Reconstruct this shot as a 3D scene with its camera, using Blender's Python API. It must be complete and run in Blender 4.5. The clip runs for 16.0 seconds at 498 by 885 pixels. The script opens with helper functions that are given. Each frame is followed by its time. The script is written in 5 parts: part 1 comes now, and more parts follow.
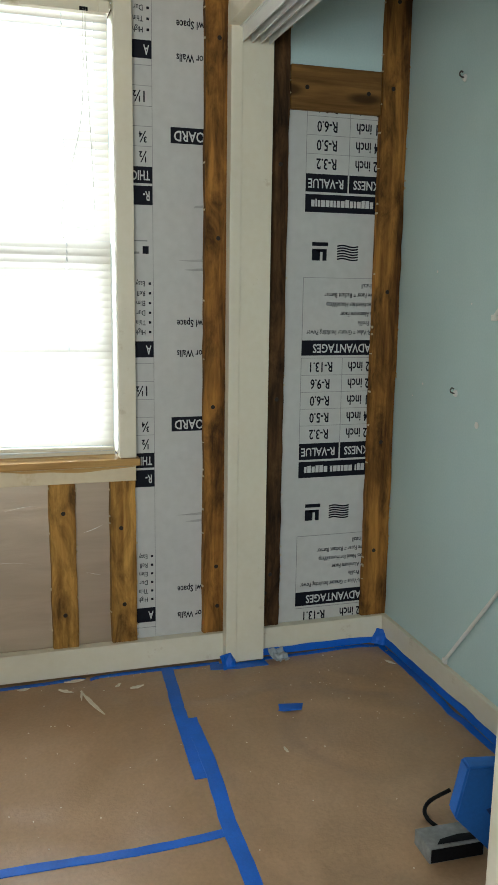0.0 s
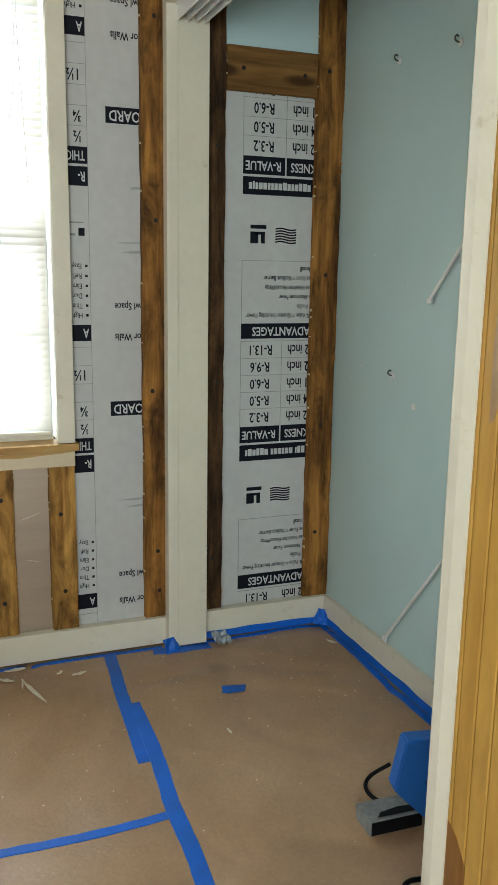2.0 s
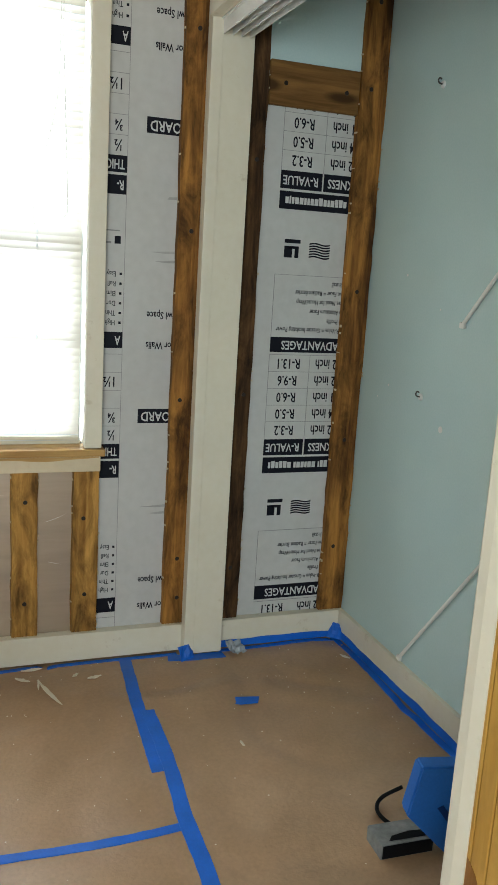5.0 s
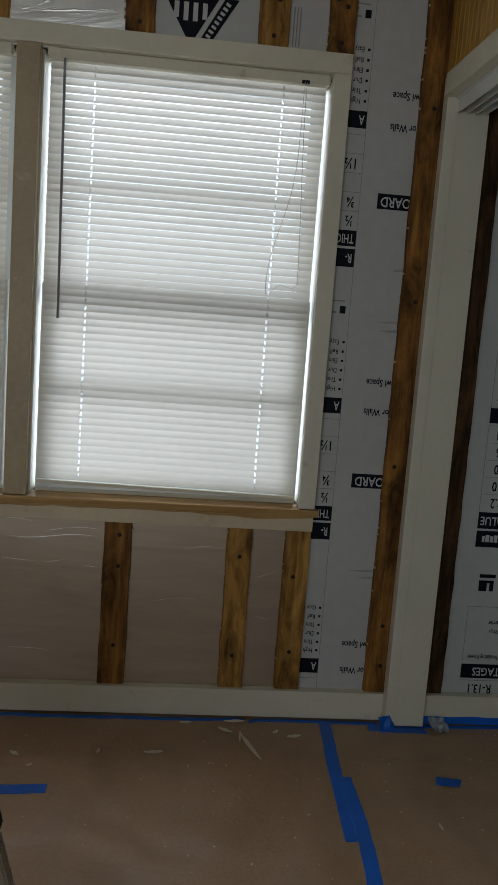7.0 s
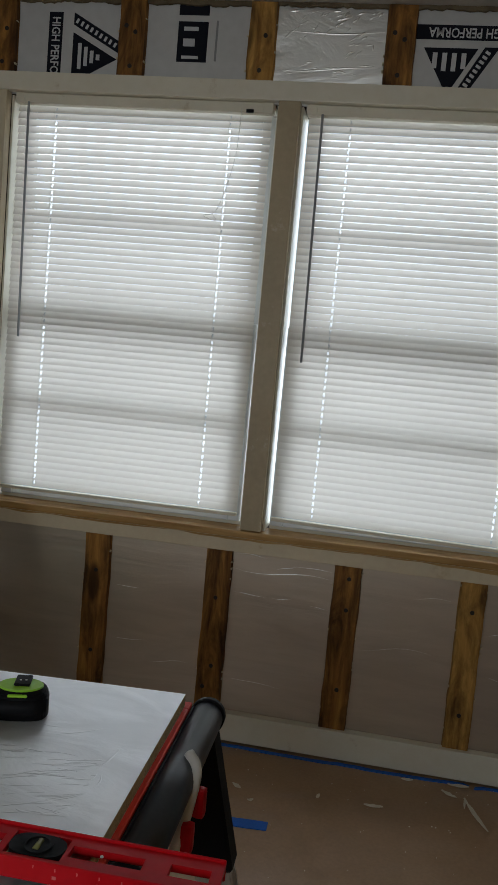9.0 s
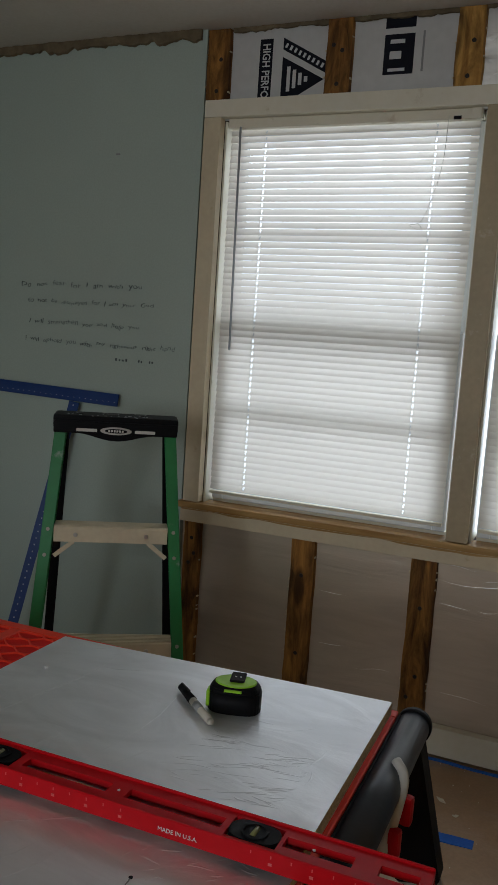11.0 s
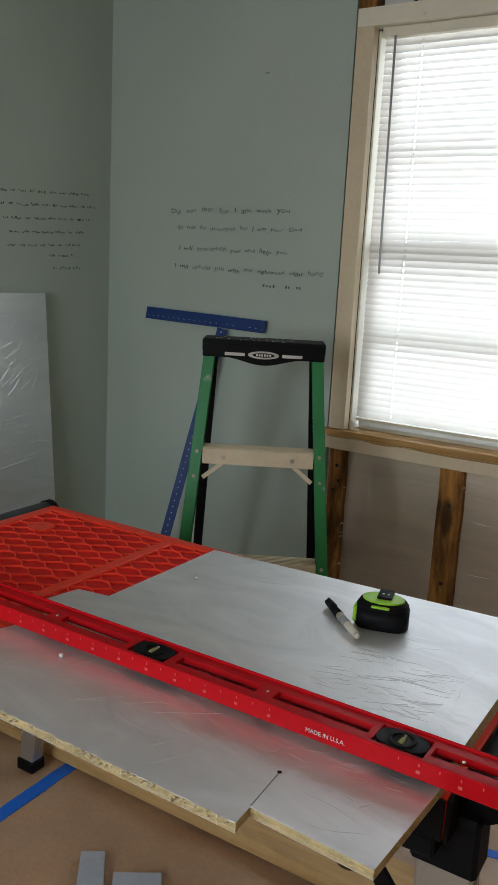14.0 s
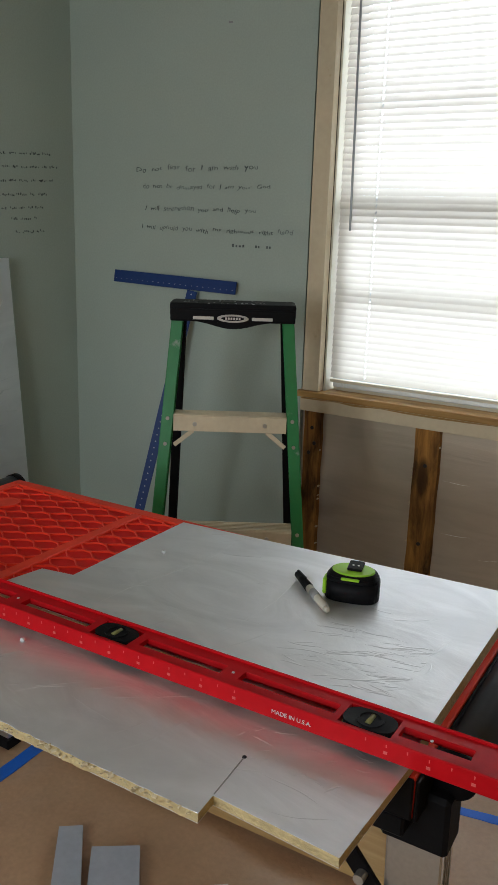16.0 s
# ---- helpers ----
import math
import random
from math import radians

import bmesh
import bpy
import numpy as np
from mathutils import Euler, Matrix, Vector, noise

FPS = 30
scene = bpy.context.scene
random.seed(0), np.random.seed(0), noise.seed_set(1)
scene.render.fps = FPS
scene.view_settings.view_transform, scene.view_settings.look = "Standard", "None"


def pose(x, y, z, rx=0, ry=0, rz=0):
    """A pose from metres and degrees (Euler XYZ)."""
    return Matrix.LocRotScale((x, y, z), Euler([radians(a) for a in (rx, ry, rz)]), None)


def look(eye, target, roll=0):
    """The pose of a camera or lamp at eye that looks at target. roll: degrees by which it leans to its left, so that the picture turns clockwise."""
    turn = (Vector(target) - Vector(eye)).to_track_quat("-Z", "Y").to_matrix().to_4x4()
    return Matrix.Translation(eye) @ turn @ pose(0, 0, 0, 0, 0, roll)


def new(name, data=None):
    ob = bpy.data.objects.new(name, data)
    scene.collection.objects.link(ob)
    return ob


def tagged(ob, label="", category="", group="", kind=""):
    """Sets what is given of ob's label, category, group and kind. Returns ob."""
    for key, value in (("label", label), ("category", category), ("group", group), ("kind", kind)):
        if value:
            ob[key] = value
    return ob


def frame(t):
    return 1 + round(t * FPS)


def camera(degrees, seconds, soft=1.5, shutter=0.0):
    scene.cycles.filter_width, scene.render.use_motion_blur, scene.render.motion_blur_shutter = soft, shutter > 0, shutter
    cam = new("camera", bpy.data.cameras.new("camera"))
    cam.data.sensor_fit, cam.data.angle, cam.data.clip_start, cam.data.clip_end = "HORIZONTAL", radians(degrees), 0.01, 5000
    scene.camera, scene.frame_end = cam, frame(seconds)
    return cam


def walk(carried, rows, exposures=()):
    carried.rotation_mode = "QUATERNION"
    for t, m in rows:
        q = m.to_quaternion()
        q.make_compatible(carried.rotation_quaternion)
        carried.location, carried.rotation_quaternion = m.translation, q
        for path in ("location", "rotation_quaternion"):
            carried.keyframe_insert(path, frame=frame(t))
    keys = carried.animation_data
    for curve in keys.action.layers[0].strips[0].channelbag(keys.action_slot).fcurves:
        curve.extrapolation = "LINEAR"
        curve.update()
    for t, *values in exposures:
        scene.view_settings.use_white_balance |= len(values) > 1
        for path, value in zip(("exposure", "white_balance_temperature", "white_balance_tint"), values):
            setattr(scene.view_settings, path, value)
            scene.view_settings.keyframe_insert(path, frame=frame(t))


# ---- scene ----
cam = camera(33.3, 16.0, soft=0.8)
PATH = [
    (0, (-0.003, 0.107, 1.341), (0.577, 1.986, 0.974), 0.8),
    (0.5, (-0.003, 0.104, 1.339), (0.591, 1.98, 0.977), 0.7),
    (1, (0.0, 0.108, 1.344), (0.634, 1.968, 0.971), 0.5),
    (1.5, (0.004, 0.109, 1.345), (0.672, 1.954, 0.96), 0.7),
    (2, (0.007, 0.104, 1.337), (0.713, 1.931, 0.936), 0.9),
    (2.5, (0.007, 0.111, 1.335), (0.754, 1.917, 0.913), 1.7),
    (3, (0.002, 0.113, 1.342), (0.782, 1.903, 0.906), 2.5),
    (3.2, (0.005, 0.113, 1.341), (0.785, 1.902, 0.902), 2.5),
    (5.3, (-0.051, 0.121, 1.404), (0.588, 1.974, 1.007), 3.6),
    (5.5, (-0.056, 0.117, 1.408), (0.535, 1.989, 1.024), 3.3),
    (6, (-0.06, 0.095, 1.399), (0.4, 2.012, 1.062), 3.8),
    (6.5, (-0.063, 0.085, 1.396), (0.268, 2.031, 1.077), 4.0),
    (7, (-0.066, 0.076, 1.396), (0.125, 2.046, 1.108), 4.2),
    (7.5, (-0.1, 0.063, 1.397), (-0.059, 2.048, 1.154), 4.2),
    (8, (-0.106, 0.063, 1.402), (-0.193, 2.048, 1.169), 4.4),
    (8.5, (-0.127, 0.069, 1.394), (-0.318, 2.048, 1.172), 4.6),
    (9, (-0.137, 0.071, 1.398), (-0.464, 2.031, 1.17), 5.2),
    (9.2, (-0.134, 0.067, 1.395), (-0.523, 2.015, 1.16), 5.3),
    (11.3, (-0.144, 0.025, 1.411), (-0.999, 1.816, 1.163), 3.5),
    (11.5, (-0.154, 0.026, 1.402), (-1.063, 1.79, 1.153), 3.3),
    (12, (-0.176, 0.009, 1.385), (-1.231, 1.686, 1.108), 3.0),
    (12.5, (-0.183, 0.012, 1.365), (-1.305, 1.63, 1.019), 3.3),
    (13, (-0.175, 0.015, 1.369), (-1.343, 1.596, 1.005), 2.9),
    (13.5, (-0.163, 0.021, 1.369), (-1.309, 1.613, 0.978), 2.7),
    (14, (-0.154, 0.031, 1.366), (-1.218, 1.673, 0.95), 3.0),
    (14.5, (-0.147, 0.031, 1.375), (-1.165, 1.696, 0.939), 3.3),
    (15, (-0.147, 0.062, 1.373), (-1.154, 1.724, 0.898), 3.0),
    (15.5, (-0.151, 0.084, 1.371), (-1.159, 1.733, 0.855), 2.3),
    (16, (-0.154, 0.092, 1.38), (-1.167, 1.739, 0.868), 1.8),
]
# the plan below is drawn a little large; UNIT brings it to true metres
EXPOSURES = [(0, 0.2, 6180, 1), (2, 0.38, 6130, 1), (3.2, 0.82, 6080, 1), (5.5, -0.1, 6150, 2), (6.0, -1.3, 6100, 5), (7, -1.5, 6030, 6), (9.2, -1.55, 6030, 7), (11.5, -1.25, 6050, 8), (12.2, 0.13, 6330, 6), (13.5, 0.05, 6230, 6), (14.0, -0.6, 6050, 7), (14.4, -1.25, 5950, 7), (15, -0.75, 6120, 7), (16, -0.6, 6180, 7)]
UNIT = Matrix.Scale(0.94, 4)
walk(cam, [(t, look(UNIT @ Vector(eye), UNIT @ Vector(target), roll)) for t, eye, target, roll in PATH], EXPOSURES)

# ---- world and light ----
world = bpy.data.worlds.new("world")
world.use_nodes = True
scene.world = world
wn = world.node_tree
sky = wn.nodes.new("ShaderNodeTexSky")
sky.sky_type, sky.sun_disc = "NISHITA", False
sky.sun_elevation, sky.sun_rotation = radians(50), radians(150)
wn.links.new(sky.outputs[0], wn.nodes["Background"].inputs[0])
wn.nodes["Background"].inputs[1].default_value = 0.12


def window_light(m, width, height, power, colour):
    """Skylight that comes in through a window's opening."""
    lamp = bpy.data.lights.new("window_skylight", "AREA")
    lamp.shape, lamp.size, lamp.size_y, lamp.energy, lamp.color = "RECTANGLE", width, height, power, colour
    ob = new("window_skylight", lamp)
    ob.matrix_basis = UNIT @ m
    return ob


window_light(pose(-1.08, 3.30, 1.48, -90, 0, 0), 1.25, 1.75, 43.5, (0.83, 0.905, 1.0))
window_light(pose(-0.065, 3.30, 1.48, -90, 0, 0), 1.25, 1.75, 43.5, (0.83, 0.905, 1.0))
# fill from an assumed window behind the camera, never in view
window_light(pose(-1.05, -1.78, 1.55, 90, 0, 0), 1.6, 1.3, 68, (0.97, 0.99, 1.0))


# ---- materials ----
def nodes_of(name):
    m = bpy.data.materials.new(name)
    m.use_nodes = True
    return m, m.node_tree, m.node_tree.nodes["Principled BSDF"]


def put(nt, kind, **inputs):
    n = nt.nodes.new(kind)
    for k, v in inputs.items():
        n.inputs[k].default_value = v
    return n


def coords(nt, scale=(1, 1, 1), shift=False):
    c = nt.nodes.new("ShaderNodeTexCoord")
    m = nt.nodes.new("ShaderNodeMapping")
    m.inputs["Scale"].default_value = scale
    nt.links.new(c.outputs["Object"], m.inputs["Vector"])
    if shift:
        info = nt.nodes.new("ShaderNodeObjectInfo")
        mul = nt.nodes.new("ShaderNodeVectorMath")
        mul.operation = "SCALE"
        mul.inputs["Scale"].default_value = 37.0
        comb = nt.nodes.new("ShaderNodeCombineXYZ")
        for a in range(3):
            nt.links.new(info.outputs["Random"], comb.inputs[a])
        nt.links.new(comb.outputs[0], mul.inputs[0])
        nt.links.new(mul.outputs[0], m.inputs["Location"])
    return m.outputs[0]


def ramp(nt, fac, stops):
    r = nt.nodes.new("ShaderNodeValToRGB")
    while len(r.color_ramp.elements) < len(stops):
        r.color_ramp.elements.new(0.5)
    for e, (p, c) in zip(r.color_ramp.elements, stops):
        e.position, e.color = p, (*c, 1)
    nt.links.new(fac, r.inputs[0])
    return r.outputs[0]


def mixed(nt, fac, a, b, how="MIX"):
    n = nt.nodes.new("ShaderNodeMix")
    n.data_type, n.blend_type = "RGBA", how
    for slot, v in ((0, fac), (6, a), (7, b)):
        if isinstance(v, (int, float)):
            n.inputs[slot].default_value = v
        elif isinstance(v, tuple):
            n.inputs[slot].default_value = (*v, 1)
        else:
            nt.links.new(v, n.inputs[slot])
    return n.outputs[2]


def bumped(nt, bsdf, height, strength, distance):
    b = put(nt, "ShaderNodeBump", Strength=strength, Distance=distance)
    nt.links.new(height, b.inputs["Height"])
    nt.links.new(b.outputs[0], bsdf.inputs["Normal"])


def paint(name, colour, rough=0.5, metal=0.0, vary=0.12, big=3.0, fine=60.0, bump=0.15, depth=0.002, stain=None, shift=False, gloss=0.5):
    """A plain surface with blotches, fine grain and relief."""
    m, nt, b = nodes_of(name)
    v = coords(nt, shift=shift)
    n1 = put(nt, "ShaderNodeTexNoise", Scale=big, Detail=5.0, Roughness=0.6)
    n2 = put(nt, "ShaderNodeTexNoise", Scale=fine, Detail=3.0)
    for n in (n1, n2):
        nt.links.new(v, n.inputs["Vector"])
    lo = tuple(c * (1 - vary) for c in colour)
    hi = tuple(min(1, c * (1 + vary * 0.6)) for c in colour)
    col = ramp(nt, n1.outputs[0], [(0.3, lo), (0.7, hi)])
    col = mixed(nt, 0.12, col, n2.outputs[0], "OVERLAY")
    if stain:
        n3 = put(nt, "ShaderNodeTexNoise", Scale=big * 2.3, Detail=6.0, Roughness=0.7)
        nt.links.new(v, n3.inputs["Vector"])
        f = ramp(nt, n3.outputs[0], [(0.62, (0, 0, 0)), (0.74, (1, 1, 1))])
        col = mixed(nt, f, col, stain)
    nt.links.new(col, b.inputs["Base Color"])
    b.inputs["Roughness"].default_value, b.inputs["Metallic"].default_value = rough, metal
    b.inputs["Specular IOR Level"].default_value = gloss
    bumped(nt, b, n2.outputs[0], bump, depth)
    return m


def wood(name, light, dark, axis="z", rough=0.6, knots=True, streak=22.0, burnt=0.0):
    """Sawn timber with grain along one axis, knots and dark patches."""
    m, nt, b = nodes_of(name)
    s = {"x": (1.4, streak, streak), "y": (streak, 1.4, streak), "z": (streak, streak, 1.4)}[axis]
    k = {"x": (2.6, 9, 9), "y": (9, 2.6, 9), "z": (9, 9, 2.6)}[axis]
    v, vk = coords(nt, s, True), coords(nt, k, True)
    n1 = put(nt, "ShaderNodeTexNoise", Scale=1.6, Detail=7.0, Roughness=0.62, Distortion=0.35)
    nt.links.new(v, n1.inputs["Vector"])
    col = ramp(nt, n1.outputs[0], [(0.3, dark), (0.48, tuple((a + c) / 2 for a, c in zip(light, dark))), (0.66, light)])
    n2 = put(nt, "ShaderNodeTexNoise", Scale=1.7, Detail=6.0, Roughness=0.68, Distortion=0.6)
    nt.links.new(vk, n2.inputs["Vector"])
    patch = ramp(nt, n2.outputs[0], [(0.5 - 0.12 * burnt, (0, 0, 0)), (0.72 - 0.08 * burnt, (1, 1, 1))])
    col = mixed(nt, patch, col, mixed(nt, 0.25 + 0.63 * min(1.0, burnt * 1.2), col, tuple(c * 0.22 for c in dark)))
    if knots:
        vo = put(nt, "ShaderNodeTexVoronoi", Scale=0.8)
        nt.links.new(vk, vo.inputs["Vector"])
        kn = ramp(nt, vo.outputs["Distance"], [(0.0, (1, 1, 1)), (0.14, (0.8, 0.8, 0.8)), (0.2, (0, 0, 0))])
        col = mixed(nt, kn, col, tuple(c * 0.3 for c in dark))
    nt.links.new(col, b.inputs["Base Color"])
    b.inputs["Roughness"].default_value = rough
    b.inputs["Specular IOR Level"].default_value = 0.2
    bumped(nt, b, n1.outputs[0], 0.35, 0.002)
    return m


def foil(name, rough=0.3, colour=(0.78, 0.79, 0.8), crease=0.5, scale=5.0, stretch=(1, 1, 1), ridges=0.35, metal=0.92):
    """Aluminium facer: creased, softly mirroring."""
    m, nt, b = nodes_of(name)
    v = coords(nt, stretch, True)
    n1 = put(nt, "ShaderNodeTexNoise", Scale=scale, Detail=6.0, Roughness=0.55, Distortion=1.2)
    n2 = put(nt, "ShaderNodeTexNoise", Scale=scale * 9, Detail=3.0)
    w = put(nt, "ShaderNodeTexWave", Scale=scale * 0.35, Distortion=14.0, Detail=3.0)
    for n in (n1, n2, w):
        nt.links.new(v, n.inputs["Vector"])
    col = ramp(nt, n1.outputs[0], [(0.35, tuple(c * 0.86 for c in colour)), (0.65, colour)])
    nt.links.new(col, b.inputs["Base Color"])
    b.inputs["Metallic"].default_value = metal
    r = nt.nodes.new("ShaderNodeMapRange")
    r.inputs["To Min"].default_value, r.inputs["To Max"].default_value = rough * 0.75, rough * 1.35
    nt.links.new(n2.outputs[0], r.inputs["Value"])
    nt.links.new(r.outputs[0], b.inputs["Roughness"])
    ridge = ramp(nt, w.outputs["Fac"], [(0.0, (0, 0, 0)), (0.46, (0.1, 0.1, 0.1)), (0.5, (1, 1, 1)), (0.54, (0.1, 0.1, 0.1)), (1.0, (0, 0, 0))])
    bumped(nt, b, mixed(nt, ridges, n1.outputs[0], ridge), crease, 0.006)
    return m


def slat_material():
    m, nt, b = nodes_of("blind_slat_vinyl")
    b.inputs["Base Color"].default_value = (0.76, 0.73, 0.66, 1)
    b.inputs["Roughness"].default_value = 0.4
    t = put(nt, "ShaderNodeBsdfTranslucent", Color=(0.74, 0.67, 0.585, 1))
    mx = put(nt, "ShaderNodeMixShader", Fac=0.4)
    nt.links.new(b.outputs[0], mx.inputs[1])
    nt.links.new(t.outputs[0], mx.inputs[2])
    nt.links.new(mx.outputs[0], nt.nodes["Material Output"].inputs["Surface"])
    return m


def glass_material():
    m, nt, b = nodes_of("window_glass")
    b.inputs["Roughness"].default_value = 0.0
    b.inputs["Transmission Weight"].default_value = 1.0
    b.inputs["IOR"].default_value = 1.45
    return m


def kraft_material():
    m, nt, b = nodes_of("kraft_paper")
    v = coords(nt)
    n1 = put(nt, "ShaderNodeTexNoise", Scale=1.6, Detail=6.0, Roughness=0.6)
    n2 = put(nt, "ShaderNodeTexNoise", Scale=90.0, Detail=3.0)
    n3 = put(nt, "ShaderNodeTexNoise", Scale=2.2, Detail=1.5, Distortion=0.8)
    n4 = put(nt, "ShaderNodeTexNoise", Scale=260.0, Detail=1.0)
    for n in (n1, n2, n3, n4):
        nt.links.new(v, n.inputs["Vector"])
    col = ramp(nt, n1.outputs[0], [(0.3, (0.32, 0.193, 0.100)), (0.7, (0.44, 0.284, 0.168))])
    col = mixed(nt, 0.18, col, n2.outputs[0], "OVERLAY")
    dust = ramp(nt, n4.outputs[0], [(0.80, (0, 0, 0)), (0.84, (0.5, 0.5, 0.5))])
    col = mixed(nt, dust, col, (0.5, 0.45, 0.4))
    nt.links.new(col, b.inputs["Base Color"])
    b.inputs["Roughness"].default_value = 0.36
    bumped(nt, b, mixed(nt, 0.02, n3.outputs[0], n2.outputs[0]), 0.75, 0.06)
    return m


def beadboard_material():
    m = wood("pine_beadboard_finish", (0.58, 0.335, 0.075), (0.44, 0.23, 0.045), "z", 0.35, False, 14.0)
    return m


M_DRY = paint("pale_aqua_wall_paint", (0.42, 0.488, 0.43), 0.55, vary=0.05, big=1.5, fine=150, bump=0.12, depth=0.001)
M_CLOSET = paint("pale_blue_closet_paint", (0.56, 0.71, 0.71), 0.42, vary=0.05, big=1.5, fine=150, bump=0.12, depth=0.001)
M_CEIL = paint("ceiling_white", (0.62, 0.58, 0.52), 0.8, vary=0.06, big=2)
M_WHITE = paint("cream_white_trim_paint", (0.76, 0.705, 0.57), 0.38, vary=0.05, big=4, fine=40, bump=0.1, stain=(0.55, 0.46, 0.32))
M_CASING = paint("stripped_tan_casing", (0.45, 0.36, 0.222), 0.5, vary=0.12, big=3, fine=50, bump=0.15, stain=(0.66, 0.60, 0.46))
M_CASING2 = paint("pale_tan_casing", (0.68, 0.57, 0.39), 0.45, vary=0.1, big=3, fine=50, bump=0.12, stain=(0.5, 0.38, 0.2))
M_WHITE2 = paint("white_track_paint", (0.78, 0.78, 0.76), 0.3, vary=0.03)
M_STRIP = wood("furring_pine_dark", (0.46, 0.215, 0.046), (0.10, 0.038, 0.009), "z", 0.62, burnt=0.85)
M_STRIP2 = wood("furring_pine_light", (0.62, 0.345, 0.085), (0.26, 0.115, 0.022), "z", 0.6, burnt=0.8)
M_STRIPX = wood("furring_pine_cross", (0.27, 0.14, 0.04), (0.11, 0.05, 0.013), "x", 0.62)
M_OLD = wood("rough_old_stud", (0.16, 0.08, 0.03), (0.028, 0.014, 0.007), "z", 0.8, burnt=1.0)
M_SILL = wood("stained_stool_wood", (0.54, 0.34, 0.13), (0.32, 0.16, 0.045), "x", 0.45, knots=False)
M_RAW = wood("raw_pine_jamb", (0.58, 0.36, 0.13), (0.42, 0.22, 0.06), "z", 0.5)
M_DOOR = wood("stained_pine_door", (0.34, 0.16, 0.045), (0.22, 0.09, 0.02), "z", 0.4, knots=False)
M_BEAD = beadboard_material()
M_PLANK = wood("pine_plank", (0.55, 0.37, 0.16), (0.40, 0.24, 0.09), "x", 0.6)
M_BOARD = paint("matte_insulation_facer", (0.56, 0.555, 0.54), 0.4, vary=0.05, big=2, fine=30, bump=0.1)
M_INK = paint("black_print", (0.008, 0.009, 0.016), 0.6, vary=0.1, gloss=0.15)
M_LINE = paint("grey_print", (0.27, 0.27, 0.27), 0.5)
M_PRINTW = paint("white_print", (0.6, 0.6, 0.6), 0.45)
M_FOILWALL = foil("wall_foil_facer", 0.42, (0.56, 0.475, 0.375), 0.25, 1.6, (1, 1, 7), 0.0)
M_FOIL = foil("bright_foil_facer", 0.47, (0.90, 0.905, 0.925), 0.3, 3.0, (1.5, 3, 1), 0.0, 0.84)
M_FOILC = foil("crinkled_foil", 0.34, (0.92, 0.91, 0.88), 0.9, 5.0, (0.7, 0.7, 1.6), 0.0)
M_FOILP = foil("smooth_foil_facer", 0.36, (0.92, 0.92, 0.92), 0.8, 1.6, (0.6, 3.0, 1), 0.0)
M_CORE = paint("yellow_foam_core", (0.55, 0.43, 0.22), 0.85, vary=0.25, big=25, fine=200, bump=0.8, depth=0.004)
M_NAIL = paint("dark_nail", (0.03, 0.025, 0.02), 0.5, 0.6)
M_KRAFT = kraft_material()
M_TAPE = paint("blue_masking_tape", (0.005, 0.125, 0.60), 0.5, vary=0.18, big=9, fine=120, bump=0.4)
M_SLAT = slat_material()
M_VINYL = paint("white_vinyl_sash", (0.75, 0.77, 0.78), 0.35, vary=0.03)
M_GLASS = glass_material()
M_CORD = paint("cream_cord", (0.66, 0.63, 0.56), 0.7)
M_WAND = paint("grey_plastic_wand", (0.25, 0.26, 0.26), 0.25)
M_RED = paint("red_moulded_plastic", (0.78, 0.05, 0.022), 0.38, vary=0.1, big=6, fine=90, bump=0.1, gloss=0.2)
M_LEVEL = paint("red_painted_metal", (0.48, 0.003, 0.008), 0.4, vary=0.08, big=8, fine=70, bump=0.05, gloss=0.12)
M_BLACK = paint("black_plastic", (0.007, 0.007, 0.008), 0.5, vary=0.2, big=8, fine=120, bump=0.2, gloss=0.09)
M_TUBE = paint("dark_grey_tube", (0.032, 0.037, 0.045), 0.36, vary=0.1)
M_ALU = paint("brushed_aluminium", (0.52, 0.50, 0.46), 0.36, 0.85, vary=0.08, big=5, fine=140)
M_GREEN = paint("green_fibreglass", (0.02, 0.21, 0.055), 0.36, vary=0.15, big=5, fine=60, bump=0.15, stain=(0.3, 0.36, 0.3))
M_STEP = paint("pale_ladder_step", (0.66, 0.57, 0.40), 0.42, 0.15, vary=0.1, big=12)
M_BLUE = paint("blue_anodised_rule", (0.002, 0.032, 0.165), 0.42, 0.0, vary=0.1)
M_LIME = paint("lime_rubber", (0.33, 0.66, 0.02), 0.45)
M_PEN = paint("marker_barrel", (0.5, 0.46, 0.38), 0.4)
M_BLUEFOAM = paint("blue_foam_pad", (0.016, 0.125, 0.46), 0.65, vary=0.1, big=6, fine=120, bump=0.3)
M_GREY = paint("grey_painted_offcut", (0.36, 0.39, 0.42), 0.45)
M_CHIP = paint("paint_chip", (0.72, 0.66, 0.54), 0.6)
M_TORN = paint("torn_drywall_edge", (0.17, 0.13, 0.075), 0.9, vary=0.4, big=14, fine=80, bump=0.9, depth=0.006)
M_METAL = paint("zinc_hook", (0.10, 0.10, 0.10), 0.4, 0.8)
M_BRACE = paint("cream_shelf_rod", (0.87, 0.87, 0.84), 0.4)
M_PAD = paint("clamp_white", (0.62, 0.60, 0.55), 0.4)
M_SCRAWL = paint("faint_marker_ink", (0.10, 0.115, 0.115), 0.6, vary=0.6, big=30, gloss=0.2)
M_SCRAWL2 = paint("worn_marker_ink", (0.185, 0.21, 0.205), 0.6, vary=0.4, big=30, gloss=0.2)
M_MARK = paint("pink_scale_print", (0.62, 0.11, 0.10), 0.4)
# darker copy of M_RED, with the tray's shade put into the colour
M_REDSHADE = paint("shaded_red_moulded_plastic", (0.62, 0.010, 0.008), 0.5, vary=0.12, big=6, fine=90, bump=0.1, gloss=0.2)
